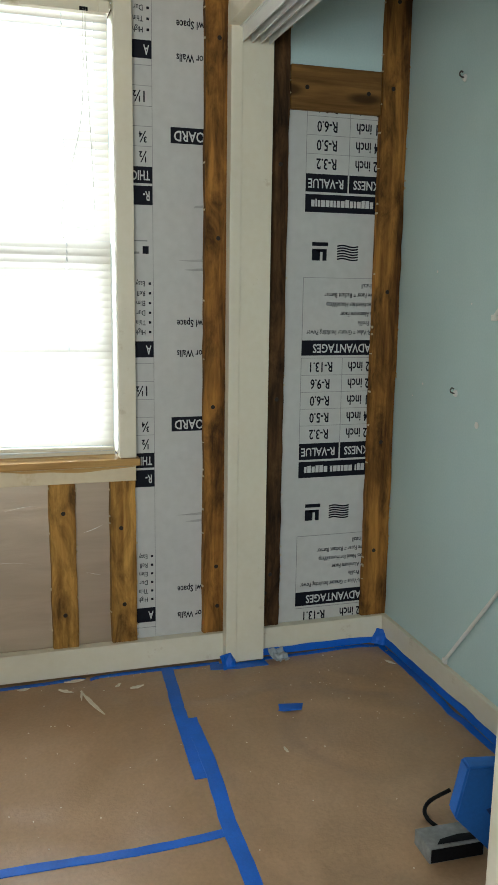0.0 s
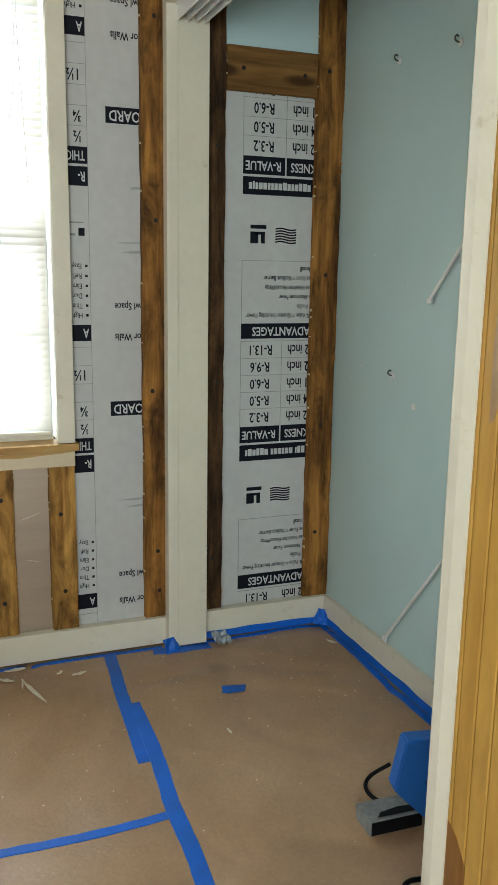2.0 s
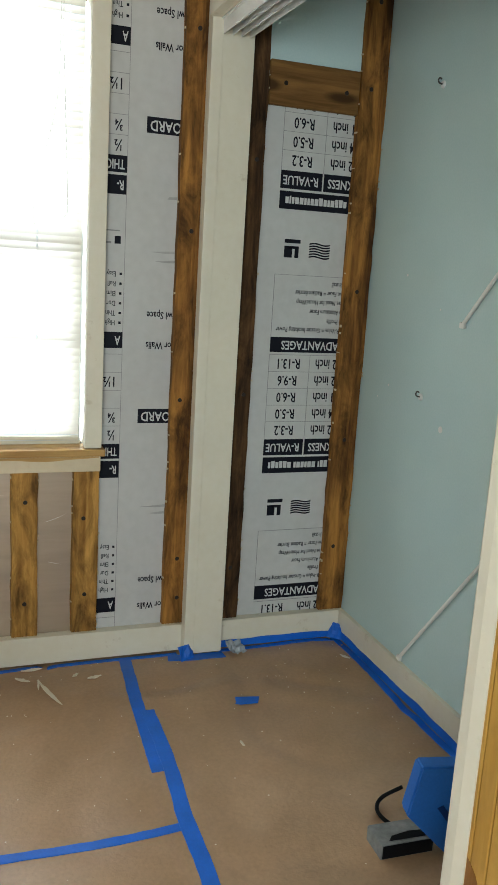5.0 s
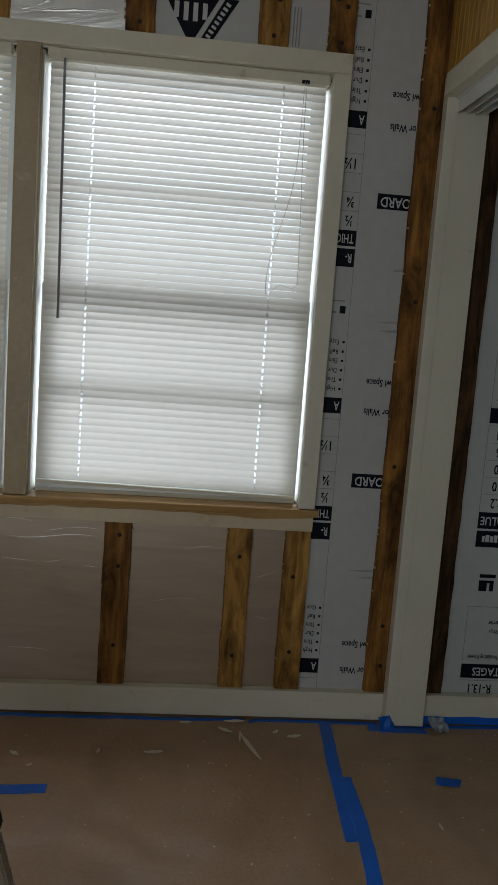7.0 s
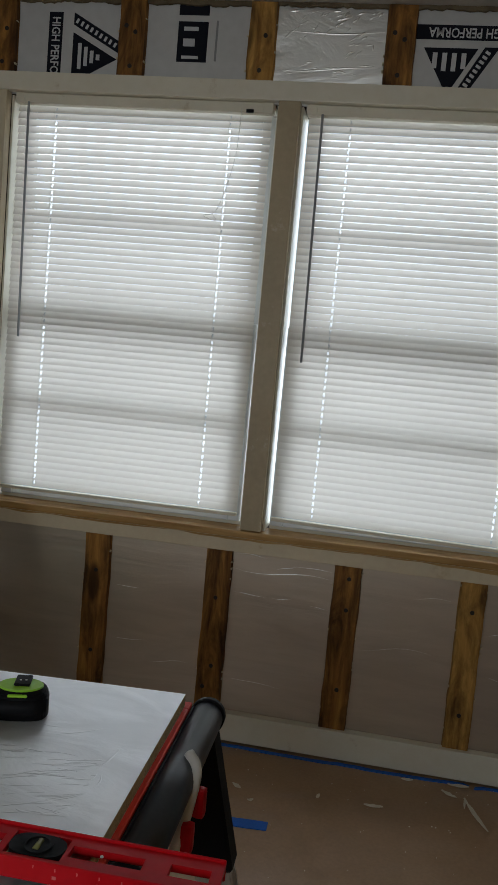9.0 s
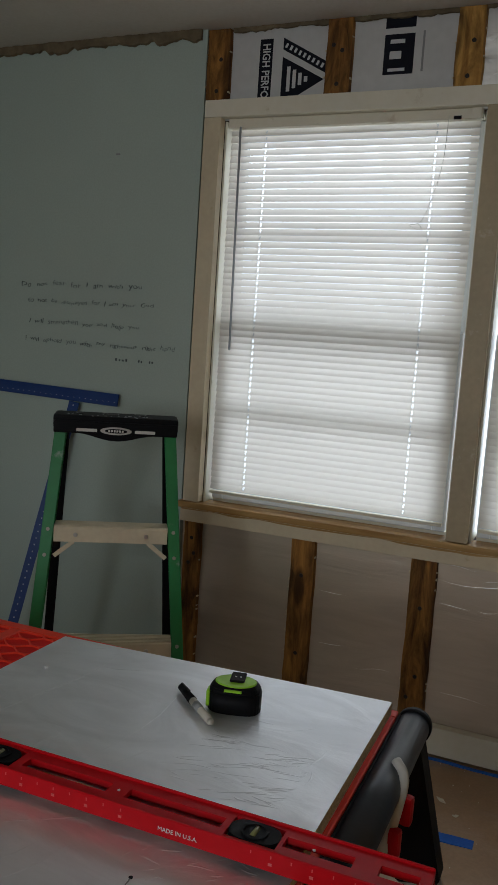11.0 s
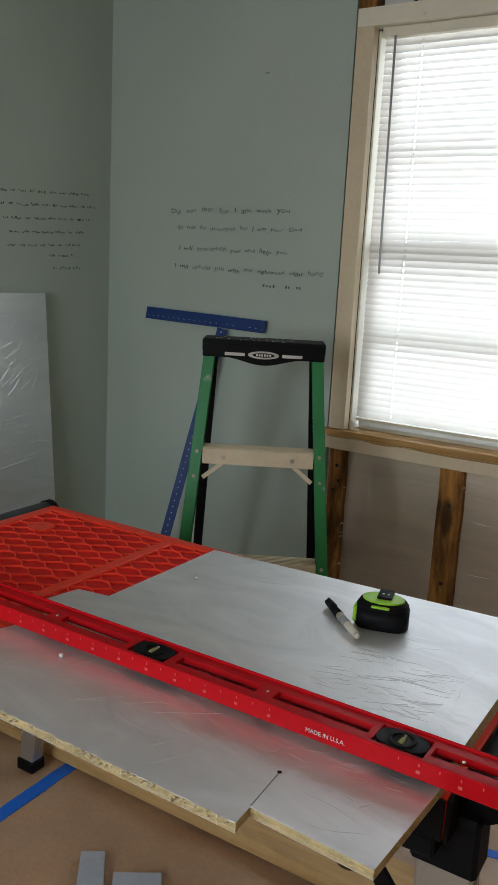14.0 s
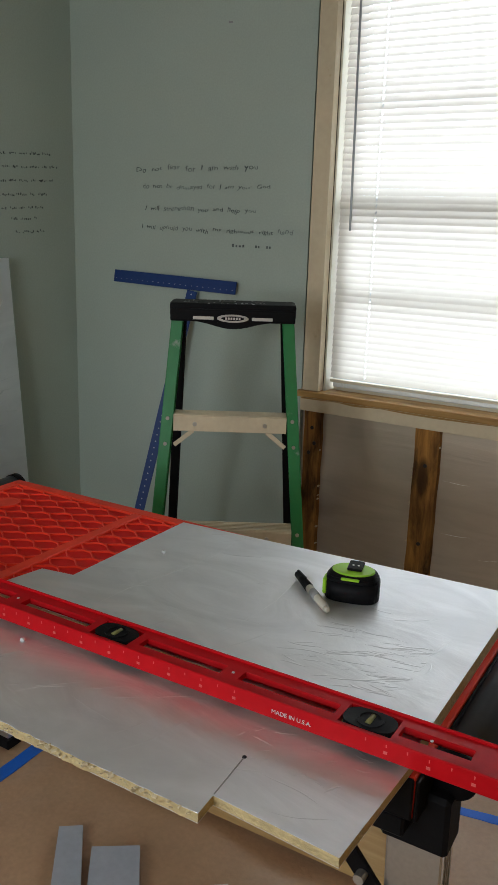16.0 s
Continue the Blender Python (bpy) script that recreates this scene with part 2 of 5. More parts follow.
M_VARNISH = paint("dull_varnish_run", (0.38, 0.225, 0.105), 0.3, vary=0.15, big=12)
M_SMUDGE = paint("grey_board_smudge", (0.40, 0.40, 0.385), 0.5, vary=0.2, big=20)
M_FLECK = paint("pale_torn_fleck", (0.62, 0.52, 0.34), 0.7)
M_VIAL = paint("vial_glass", (0.20, 0.20, 0.07), 0.12)
M_DIRTY = paint("dirty_sanding_block", (0.22, 0.22, 0.21), 0.8, vary=0.3, big=20, fine=80, bump=0.5, stain=(0.02, 0.03, 0.035))


# ---- mesh helpers ----
def cube_bm(lo, hi, bevel=0.0, segments=1):
    bm = bmesh.new()
    c = [(a + b) / 2 for a, b in zip(lo, hi)]
    s = [b - a for a, b in zip(lo, hi)]
    bmesh.ops.create_cube(bm, size=1.0, matrix=Matrix.Translation(c) @ Matrix.Diagonal((*s, 1)))
    if bevel:
        bmesh.ops.bevel(bm, geom=bm.edges[:], offset=bevel, segments=segments, profile=0.7, affect="EDGES")
    return bm


def tube_bm(a, b, r, r2=None, sides=12, bevel=0.0):
    bm = bmesh.new()
    a, b = Vector(a), Vector(b)
    d = b - a
    m = Matrix.Translation((a + b) / 2) @ d.to_track_quat("Z", "Y").to_matrix().to_4x4()
    bmesh.ops.create_cone(bm, cap_ends=True, segments=sides, radius1=r, radius2=r if r2 is None else r2, depth=d.length, matrix=m)
    if bevel:
        rims = [e for e in bm.edges if all(len(f.verts) <= 4 for f in e.link_faces) is False]
        bmesh.ops.bevel(bm, geom=rims, offset=bevel, segments=2, affect="EDGES")
    return bm


def bar_bm(a, b, w, h, up=(0, 0, 1), bevel=0.0):
    """A bar of w by h from a to b, its h along up."""
    a, b = Vector(a), Vector(b)
    y = (b - a).normalized()
    x = y.cross(Vector(up)).normalized()
    z = x.cross(y)
    m = Matrix((x, y, z)).transposed().to_4x4()
    bm = cube_bm((-w / 2, 0, -h / 2), (w / 2, (b - a).length, h / 2), bevel)
    bm.transform(Matrix.Translation(a) @ m)
    return bm


def joined(*bms):
    out = bmesh.new()
    for b in bms:
        me = bpy.data.meshes.new("tmp")
        b.to_mesh(me)
        out.from_mesh(me)
        bpy.data.meshes.remove(me)
        b.free()
    return out


def prism_bm(outline, z0, z1, bevel=0.0):
    """A flat outline in x, y raised from z0 to z1."""
    bm = bmesh.new()
    vs = [bm.verts.new((x, y, z0)) for x, y in outline]
    f = bm.faces.new(vs)
    if f.normal.z > 0 or f.calc_area() and (f.normal_update() or f.normal.z > 0):
        f.normal_flip()
    r = bmesh.ops.extrude_face_region(bm, geom=[f])
    for v in r["geom"]:
        if isinstance(v, bmesh.types.BMVert):
            v.co.z = z1
    bmesh.ops.recalc_face_normals(bm, faces=bm.faces[:])
    if bevel:
        bmesh.ops.bevel(bm, geom=bm.edges[:], offset=bevel, segments=2, affect="EDGES")
    return bm


def mesh_of(name, bm, material, smooth=False):
    me = bpy.data.meshes.new(name)
    bm.to_mesh(me)
    bm.free()
    for m in material if isinstance(material, (list, tuple)) else (material,):
        me.materials.append(m)
    if smooth:
        for p in me.polygons:
            p.use_smooth = True
    return me


def part(name, bm, material, parent, label="", smooth=False):
    me = bm if isinstance(bm, bpy.types.Mesh) else mesh_of(name, bm, material, smooth)
    ob = new(name, me)
    ob.parent = parent
    if label:
        tagged(ob, label)
    return ob


def thing(name, m, label, category, group=""):
    ob = new(name)
    ob.empty_display_size = 0.05
    ob.matrix_basis = UNIT @ m
    return tagged(ob, label, category, group)


def single(name, bm, material, label, category, m=None, group="", kind="", smooth=False):
    ob = new(name, mesh_of(name, bm, material, smooth))
    ob.matrix_basis = UNIT if m is None else UNIT @ m
    return tagged(ob, label, category, group, kind)


def structure(name, bm, material, label, category):
    return single(name, bm, material, label, category, kind="structure")


def wire_bm(points, r, sides=6):
    """A round cord along points."""
    bm = bmesh.new()
    pts = [Vector(p) for p in points]
    rings = []
    for i, p in enumerate(pts):
        d = (pts[min(i + 1, len(pts) - 1)] - pts[max(i - 1, 0)]).normalized()
        q = d.to_track_quat("Z", "Y").to_matrix()
        rings.append([bm.verts.new(p + q @ Vector((r * math.cos(k * math.tau / sides), r * math.sin(k * math.tau / sides), 0))) for k in range(sides)])
    for a, b in zip(rings, rings[1:]):
        for k in range(sides):
            bm.faces.new((a[k], a[(k + 1) % sides], b[(k + 1) % sides], b[k]))
    bm.faces.new(rings[0][::-1]), bm.faces.new(rings[-1])
    return bm


def curve_points(keys, n=24):
    """Points on a smooth line through keys."""
    ks = [Vector(k) for k in keys]
    ks = [ks[0] * 2 - ks[1]] + ks + [ks[-1] * 2 - ks[-2]]
    out = []
    for i in range(1, len(ks) - 2):
        p0, p1, p2, p3 = ks[i - 1:i + 3]
        for j in range(n):
            t = j / n
            out.append(0.5 * ((2 * p1) + (p2 - p0) * t + (2 * p0 - 5 * p1 + 4 * p2 - p3) * t * t + (3 * p1 - p0 - 3 * p2 + p3) * t ** 3))
    out.append(ks[-2])
    return out


def text_mesh(body, size, material, align="CENTER", bold=0.0):
    cu = bpy.data.curves.new("lettering", "FONT")
    cu.body, cu.size, cu.align_x, cu.align_y = body, size, align, "CENTER"
    cu.resolution_u = 2
    cu.extrude = 0.0002
    cu.offset = size * bold
    ob = bpy.data.objects.new("lettering", cu)
    me = bpy.data.meshes.new_from_object(ob)
    bpy.data.objects.remove(ob)
    me.materials.clear()
    me.materials.append(material)
    return me


ON_WALL = pose(0, 0, 0, 90, 0, 0)


def wall_text(body, x, z, size, material, parent, y, spin=180, align="CENTER", squeeze=1.0, bold=0.016):
    """Lettering flat on a wall that faces -y, turned by spin degrees in its plane."""
    ob = part("lettering", text_mesh(body, size, material, align, bold), None, parent)
    ob.matrix_local = Matrix.Translation((x, y, z)) @ pose(0, 0, 0, 0, spin, 0) @ ON_WALL @ Matrix.Diagonal((squeeze, 1, 1, 1))
    return ob


def wall_bar(x0, x1, z0, z1, material, parent, y, name="print"):
    return part(name, cube_bm((x0, y - 0.0006, z0), (x1, y + 0.0004, z1)), material, parent)


# ---- shell ----
XL, XP, XC = -2.80, 0.765, 1.42
YB, YN, ZC = -1.7, 2.90, 2.52
WIN = ((-1.552, -0.612), (-0.53, 0.402))
WZ0, WZ1 = 0.765, 2.195



def floor_height(x, y):
    """The gentle creases of the paper."""
    fold = abs(noise.noise((x * 1.9 + 0.6 * y, y * 1.3, 8.0)))
    return -0.007 + 0.007 * noise.noise((x * 2.3, y * 2.0, 1.7)) + 0.0045 * noise.noise((x * 6, y * 5, 4)) - 0.009 * max(0.0, 0.12 - fold) / 0.12


rng = random.Random(4)
bm = bmesh.new()
NX, NY = 150, 150
grid = []
for j in range(NY + 1):
    row = []
    for i in range(NX + 1):
        x, y = XL - 0.1 + (XC + 0.2 - XL) * i / NX, YB - 0.1 + (3.0 - YB) * j / NY
        row.append(bm.verts.new((x, y, floor_height(x, y))))
    grid.append(row)
for j in range(NY):
    for i in range(NX):
        bm.faces.new((grid[j][i], grid[j][i + 1], grid[j + 1][i + 1], grid[j + 1][i]))
structure("floor", bm, M_KRAFT, "brown kraft paper taped over the whole floor, slightly creased", "floor").data.polygons.foreach_set("use_smooth", [True] * (NX * NY))
structure("subfloor", cube_bm((XL - 0.1, YB - 0.1, -0.14), (XC + 0.1, 3.02, -0.04)), M_PLANK, "wooden floor deck under the paper", "floor")
structure("ceiling", cube_bm((XL - 0.1, YB - 0.1, ZC), (XC + 0.1, 3.05, ZC + 0.1)), M_CEIL, "off-white painted ceiling with ragged edges", "ceiling")
structure("wall_west", joined(cube_bm((XL - 0.12, YB, 0), (XL, 1.22, ZC)), cube_bm((XL - 0.12, 2.105, 0), (XL, YN, ZC)), cube_bm((XL - 0.12, 1.22, 2.15), (XL, 2.105, ZC))),
          M_DRY, "pale aqua painted drywall with a door opening", "wall")
structure("wall_south", joined(cube_bm((XL - 0.12, YB - 0.12, 0), (-1.86, YB, ZC)), cube_bm((-0.24, YB - 0.12, 0), (XC + 0.12, YB, ZC)),
                               cube_bm((-1.86, YB - 0.12, 0), (-0.24, YB, 0.89)), cube_bm((-1.86, YB - 0.12, 2.21), (-0.24, YB, ZC))), M_DRY, "pale aqua painted drywall with an assumed window opening", "wall")
structure("wall_east", cube_bm((XC, YB, 0), (XC + 0.12, 3.05, ZC)), M_CLOSET, "pale blue painted closet side wall", "wall")

# outer wall with its two window openings
YO0, YO1 = 2.912, 3.05
north = structure("wall_north", joined(
    cube_bm((XL - 0.12, YO0, 0), (XC, YO1, WZ0)),
    cube_bm((XL - 0.12, YO0, WZ1), (XC, YO1, ZC)),
    cube_bm((XL - 0.12, YO0, WZ0), (WIN[0][0], YO1, WZ1)),
    cube_bm((WIN[0][1], YO0, WZ0), (WIN[1][0], YO1, WZ1)),
    cube_bm((WIN[1][1], YO0, WZ0), (XC, YO1, WZ1))), M_OLD, "outer wall stripped to insulation and furring", "wall")
part("drywall_panel", cube_bm((XL, 2.88, 0), (-1.64, YO0 - 0.001, ZC)), M_DRY, north, "pale aqua painted drywall")


def board(x0, x1, z0, z1, material, label, y=YN):
    return part("insulation_board", cube_bm((x0, y, z0), (x1, YO0 - 0.001, z1), 0.0015), material, north, label)


PRINT = "matte white-faced insulation board with black print upside down"
FOILED = "dull foil-faced insulation board"
lower = [(-1.638, -1.125), (-1.125, -0.675), (-0.675, -0.222), (-0.222, 0.2), (0.2, 0.405)]
for a, b in lower:
    board(a, b, 0.02, 0.72, M_FOILWALL, FOILED)
left_board = board(0.405, 0.735, 0.02, ZC - 0.005, M_BOARD, PRINT)
closet_board = board(0.735, 1.37, 0.02, 2.01, M_BOARD, PRINT)
board(0.735, 1.415, 2.012, ZC - 0.005, M_CLOSET, "pale blue painted panel piece above the cross piece", 2.893)
upper = [(-1.638, -1.125, M_BOARD), (-1.125, -0.685, M_BOARD), (-0.685, -0.235, M_FOILC), (-0.235, 0.19, M_BOARD), (0.19, 0.404, M_BOARD)]
upboards = [board(a, b, 2.2, ZC - 0.005, m, "crinkled bright foil-faced insulation board" if m is M_FOILC else PRINT) for a, b, m in upper]


def strip_mesh(w, z0, z1, seed, t=0.02):
    """A furring strip with slightly wandering edges, centred on x = 0 and standing on z = 0."""
    r = random.Random(seed)
    n = max(4, int((z1 - z0) / 0.06))
    bm = bmesh.new()
    rows = []
    for i in range(n + 1):
        z = (z1 - z0) * i / n
        a, b = -w / 2 + r.uniform(-0.002, 0.002), w / 2 + r.uniform(-0.002, 0.002)
        rows.append([bm.verts.new(p) for p in ((a, 0, z), (a + 0.003, -t, z), (b - 0.003, -t, z), (b, 0, z))])
    for p, q in zip(rows, rows[1:]):
        for k in range(3):
            bm.faces.new((p[k], p[k + 1], q[k + 1], q[k]))
    bm.faces.new(rows[0][::-1]), bm.faces.new(rows[-1])
    bmesh.ops.recalc_face_normals(bm, faces=bm.faces[:])
    return bm


NAIL = mesh_of("screw_head", tube_bm((0, 0.001, 0), (0, -0.0015, 0), 0.0075, sides=10), M_NAIL)


def furring(x, w, z0, z1, material, nails, seed, label="", t=0.02):
    ob = part("furring_strip", strip_mesh(w, z0, z1, seed, t), material, north, label)
    ob.matrix_local = pose(x, YN, z0)
    r = random.Random(seed + 100)
    bits = []
    for _ in range(int((z1 - z0) * 16)):
        side, z, h = r.choice((-1, 1)), r.uniform(0.01, z1 - z0 - 0.02), r.uniform(0.002, 0.007)
        bits.append(cube_bm((side * w / 2 - 0.0022, -t - 0.0006, z), (side * w / 2 + 0.0018, -t * r.uniform(0.2, 0.7), z + h)))
    tagged(part("torn_flecks", joined(*bits), M_FLECK, ob, "pale torn paper flecks along the edges"), kind="stuff")
    for dx, z in nails:
        n = part("screw_head", NAIL, None, ob)
        n.matrix_local = pose(dx, -t, z - z0)
    return ob


BT = 0.10
furring(-1.585, 0.075, BT, 0.70, M_STRIP, [(0.0, 0.62), (-0.01, 0.52), (0.012, 0.56)], 1)
furring(-1.122, 0.097, BT, 0.70, M_STRIP, [(0.0, 0.55), (0.0, 0.25)], 2)
furring(-0.675, 0.095, BT, 0.70, M_STRIP, [(0.0, 0.51), (0.005, 0.26), (-0.02, 0.18)], 3)
furring(-0.222, 0.096, BT, 0.70, M_STRIP, [(0.006, 0.53), (0.003, 0.243), (0.006, 0.64)], 4)
furring(0.2, 0.09, BT, 0.70, M_STRIP2, [(0.002, 0.582), (0.0, 0.22)], 5, "light knotty pine furring strip with bark edge")
furring(0.404, 0.092, BT, 0.70, M_STRIP2, [(-0.008, 0.518), (0.0, 0.24)], 6)
furring(0.735, 0.096, BT, ZC - 0.004, M_STRIP, [(0, 2.127), (0, 1.5), (-0.015, 0.93), (0, 0.35), (0.005, 0.2)], 7)
for i, (x, w) in enumerate([(-1.592, 0.094), (-1.13, 0.095), (-0.685, 0.094), (-0.235, 0.097), (0.19, 0.098), (0.41, 0.09)]):
    furring(x, w, 2.262, ZC - 0.004, M_STRIP2 if i in (2, 4) else M_STRIP, [(0.0, 2.30), (0.012, 2.41), (-0.02, 2.43)][:2 + i % 2], 20 + i)
furring(0.942, 0.080, BT, ZC - 0.004, M_OLD, [(0.01, 1.75), (0.012, 0.95), (0.0, 0.3), (-0.02, 0.23)], 31, "dark weathered stud with split edges", 0.018)
furring(1.367, 0.104, BT, ZC - 0.004, M_STRIP, [(0.0, 2.3), (-0.01, 2.02), (0.0, 1.33), (0.0, 0.78), (-0.01, 0.36)], 32)
cross = part("cross_piece", cube_bm((0.983, YN - 0.019, 1.93), (1.314, YN, 2.072), 0.003), M_STRIPX, north, "flat pine cross piece between strips")
for x, z in ((1.04, 2.002), (1.265, 1.997)):
    n = part("screw_head", NAIL, None, cross)
    n.matrix_local = pose(x, YN - 0.019, z)


# print on the boards
def label_row(x, z, word, unit, parent):
    wall_text(word, x + 0.075, z, 0.05, M_INK, parent, YN - 0.0012, squeeze=0.72)
    wall_text(unit, x + 0.225, z, 0.05, M_INK, parent, YN - 0.0012, squeeze=0.72)


YP = YN - 0.0004


def letter_bars(x0, x1, z, h, parent, material=None):
    """A line of plain letter-sized bars for print that is not spelled out."""
    x = x0
    while x < x1 - 0.01:
        w = rng.choice((0.009, 0.012, 0.014, 0.006))
        wall_bar(x, x + w, z, z + h * rng.choice((0.85, 0.85, 0.85, 1.0)), material or M_PRINTW, parent, YN - 0.0011, "letter_bar")
        x += w + (0.0032 if rng.random() < 0.85 else 0.011)


def wavy_bar(x0, x1, z, h, parent):
    """A thin wave of the printed emblem."""
    n = 10
    top = [(x0 + (x1 - x0) * k / n, z + h / 2 + 0.003 * math.sin(k / n * math.tau)) for k in range(n + 1)]
    bm = prism_bm(top + [(x, zz - h) for x, zz in reversed(top)], 0, 0.0008)
    bm.transform(Matrix.Translation((0, YP, 0)) @ ON_WALL)
    return part("emblem", bm, M_INK, parent)


CX = 1.05
for z0 in (1.60, 0.654, -0.292):
    for a, b, c, d in ((CX, CX + 0.28, 0.0, 0.060), (CX, CX + 0.156, 0.068, 0.128), (CX + 0.162, CX + 0.28, 0.068, 0.128)):
        if z0 + d < 1.95 and z0 + c > 0.1:
            wall_bar(a, b, z0 + c, z0 + d, M_INK, closet_board, YP)
    if z0 > 0:
        wall_text("R-VALUE", CX + 0.075, z0 + 0.098, 0.043, M_PRINTW, closet_board, YN - 0.0014, squeeze=0.8)
        wall_text("KNESS", CX + 0.226, z0 + 0.098, 0.043, M_PRINTW, closet_board, YN - 0.0014, squeeze=0.8)
        letter_bars(CX + 0.022, CX + 0.268, z0 + 0.019, 0.026, closet_board)
    for k, word in enumerate(("R-3.2", "R-5.0", "R-6.0", "R-9.6", "R-13.1")):
        z = z0 + 0.163 + 0.0615 * k
        if 0.1 < z < 1.95:
            label_row(CX, z, word, ("2 inch", "4 inch", "1 inch", "2 inch", "2 inch")[k], closet_board)
            wall_bar(CX, CX + 0.28, z + 0.030, z + 0.0315, M_LINE, closet_board, YP)
    if z0 < 1 and z0 + 0.455 > 0.1:
        wall_bar(CX, CX + 0.28, z0 + 0.449, z0 + 0.503, M_INK, closet_board, YP)
        wall_text("ADVANTAGES", CX + 0.155, z0 + 0.476, 0.044, M_PRINTW, closet_board, YN - 0.0014, squeeze=0.8)
        for k, line in enumerate(("Higher R-Value = Greater Insulating Power", "Thinner Profile", "Durable Aluminum Facer", "Eliminates Need for HouseWrap", "Reflective Facer = Radiant Barrier", "Easy to Install")):
            wall_text(line, CX + 0.318, z0 + 0.531 + 0.033 * k, 0.0245, M_INK, closet_board, YN - 0.0012, squeeze=0.70, align="LEFT", bold=0.008)
        wall_bar(CX, CX + 0.28, z0 + 0.722, z0 + 0.7235, M_LINE, closet_board, YP)
        wall_bar(CX, CX + 0.0015, z0 + 0.503, z0 + 0.722, M_LINE, closet_board, YP)
        # emblem shapes
        for a, b, c, d in ((0.03, 0.06, 0.782, 0.822), (0.045, 0.085, 0.812, 0.822), (0.07, 0.085, 0.782, 0.812), (0.03, 0.09, 0.832, 0.845)):
            wall_bar(CX + a, CX + b, z0 + c, z0 + d, M_INK, closet_board, YP, "emblem")
        for k in range(6):
            wavy_bar(CX + 0.125, CX + 0.205, z0 + 0.788 + 0.009 * k, 0.0052, closet_board)
    for x in (CX, CX + 0.159):
        if z0 > 0:
            wall_bar(x - 0.0008, x + 0.0008, z0 + 0.128, min(z0 + 0.44, 1.94), M_LINE, closet_board, YP)

LX = 0.517
for z0 in (2.546, 1.60, 0.654, -0.292):
    for c, d, word in ((0.0, 0.060, "R-"), (0.068, 0.120, "THIC"), (0.449, 0.503, "A")):
        if 0.1 < z0 + c and z0 + d < ZC:
            wall_bar(0.447, LX, z0 + c, z0 + d, M_INK, left_board, YP)
            wall_text(word, LX - 0.008, z0 + (c + d) / 2, 0.042, M_PRINTW, left_board, YN - 0.0014, squeeze=0.62, align="LEFT")
    for k, word in enumerate(("\u00bd", "\u00be", "1", "1\u00bd", "2")):
        z = z0 + 0.152 + 0.0615 * k
        if 0.1 < z < ZC - 0.05 and word != "1" and word != "2":
            wall_text(word, LX - 0.016, z, 0.048, M_INK, left_board, YN - 0.0012, squeeze=0.75, align="LEFT")
        if 0.1 < z < ZC - 0.05:
            wall_bar(0.447, LX, z + 0.030, z + 0.0315, M_LINE, left_board, YP)
    for k in range(6):
        z = z0 + 0.53 + 0.032 * k
        if 0.1 < z < ZC - 0.05:
            wall_bar(LX - 0.015, LX - 0.007, z, z + 0.008, M_INK, left_board, YP, "bullet")
            wall_text(("High", "Thin", "Dur", "Elim", "Refl", "Easy")[k], LX - 0.026, z + 0.004, 0.0245, M_INK, left_board, YN - 0.0012, squeeze=0.75, align="LEFT", bold=0.006)
    if 0 < z0 < 2:
        wall_bar(LX - 0.034, LX - 0.014, z0 + 0.79, z0 + 0.815, M_INK, left_board, YP, "emblem")
        wall_bar(0.449, LX - 0.045, z0 + 0.79, z0 + 0.797, M_LINE, left_board, YP, "emblem")
        wall_bar(0.449, LX - 0.018, z0 + 0.83, z0 + 0.834, M_LINE, left_board, YP, "emblem")
wall_bar(LX, LX + 0.0014, BT, ZC - 0.01, M_LINE, left_board, YP)
for z in (1.848, 0.896):
    wall_bar(0.578, 0.69, z - 0.05, z, M_INK, left_board, YP)
    wall_text("BOARD", 0.588, z - 0.025, 0.046, M_PRINTW, left_board, YN - 0.0014, squeeze=0.8, align="RIGHT")
for z in (2.162, 1.218, 0.27):
    wall_text("Crawl Space", 0.597, z, 0.034, M_INK, left_board, YN - 0.0012, squeeze=0.75, align="RIGHT")
for z in (2.062, 1.116, 0.172):
    wall_text("Interior Walls", 0.597, z, 0.034, M_INK, left_board, YN - 0.0012, squeeze=0.75, align="RIGHT")

for z, length in ((1.425, 0.085), (1.395, 0.07), (0.545, 0.095), (0.52, 0.06), (1.60, 0.03)):
    bm = prism_bm([(0.687 - length, z), (0.66, z + 0.004), (0.687, z + 0.006), (0.687, z - 0.003), (0.655, z - 0.004)], 0, 0.0006)
    bm.transform(Matrix.Translation((0, YP, 0)) @ ON_WALL)
    part("smudge", bm, M_SMUDGE, left_board, "grey rubbed streak")

# print above the windows: boxed words, pictograms and triangular emblems as plain shapes
a, b = upboards[0], upboards[3]
wall_bar(-1.435, -1.385, 2.265, 2.475, M_INK, a, YP)
wall_text("HIGH PERFO", -1.41, 2.365, 0.042, M_PRINTW, a, YN - 0.0014, spin=90, squeeze=0.8)


def triangle(points, material, parent, y):
    bm = prism_bm([(p[0], p[1]) for p in points], 0, 0.0008)
    bm.transform(Matrix.Translation((0, y, 0)) @ ON_WALL)
    return part("emblem", bm, material, parent)


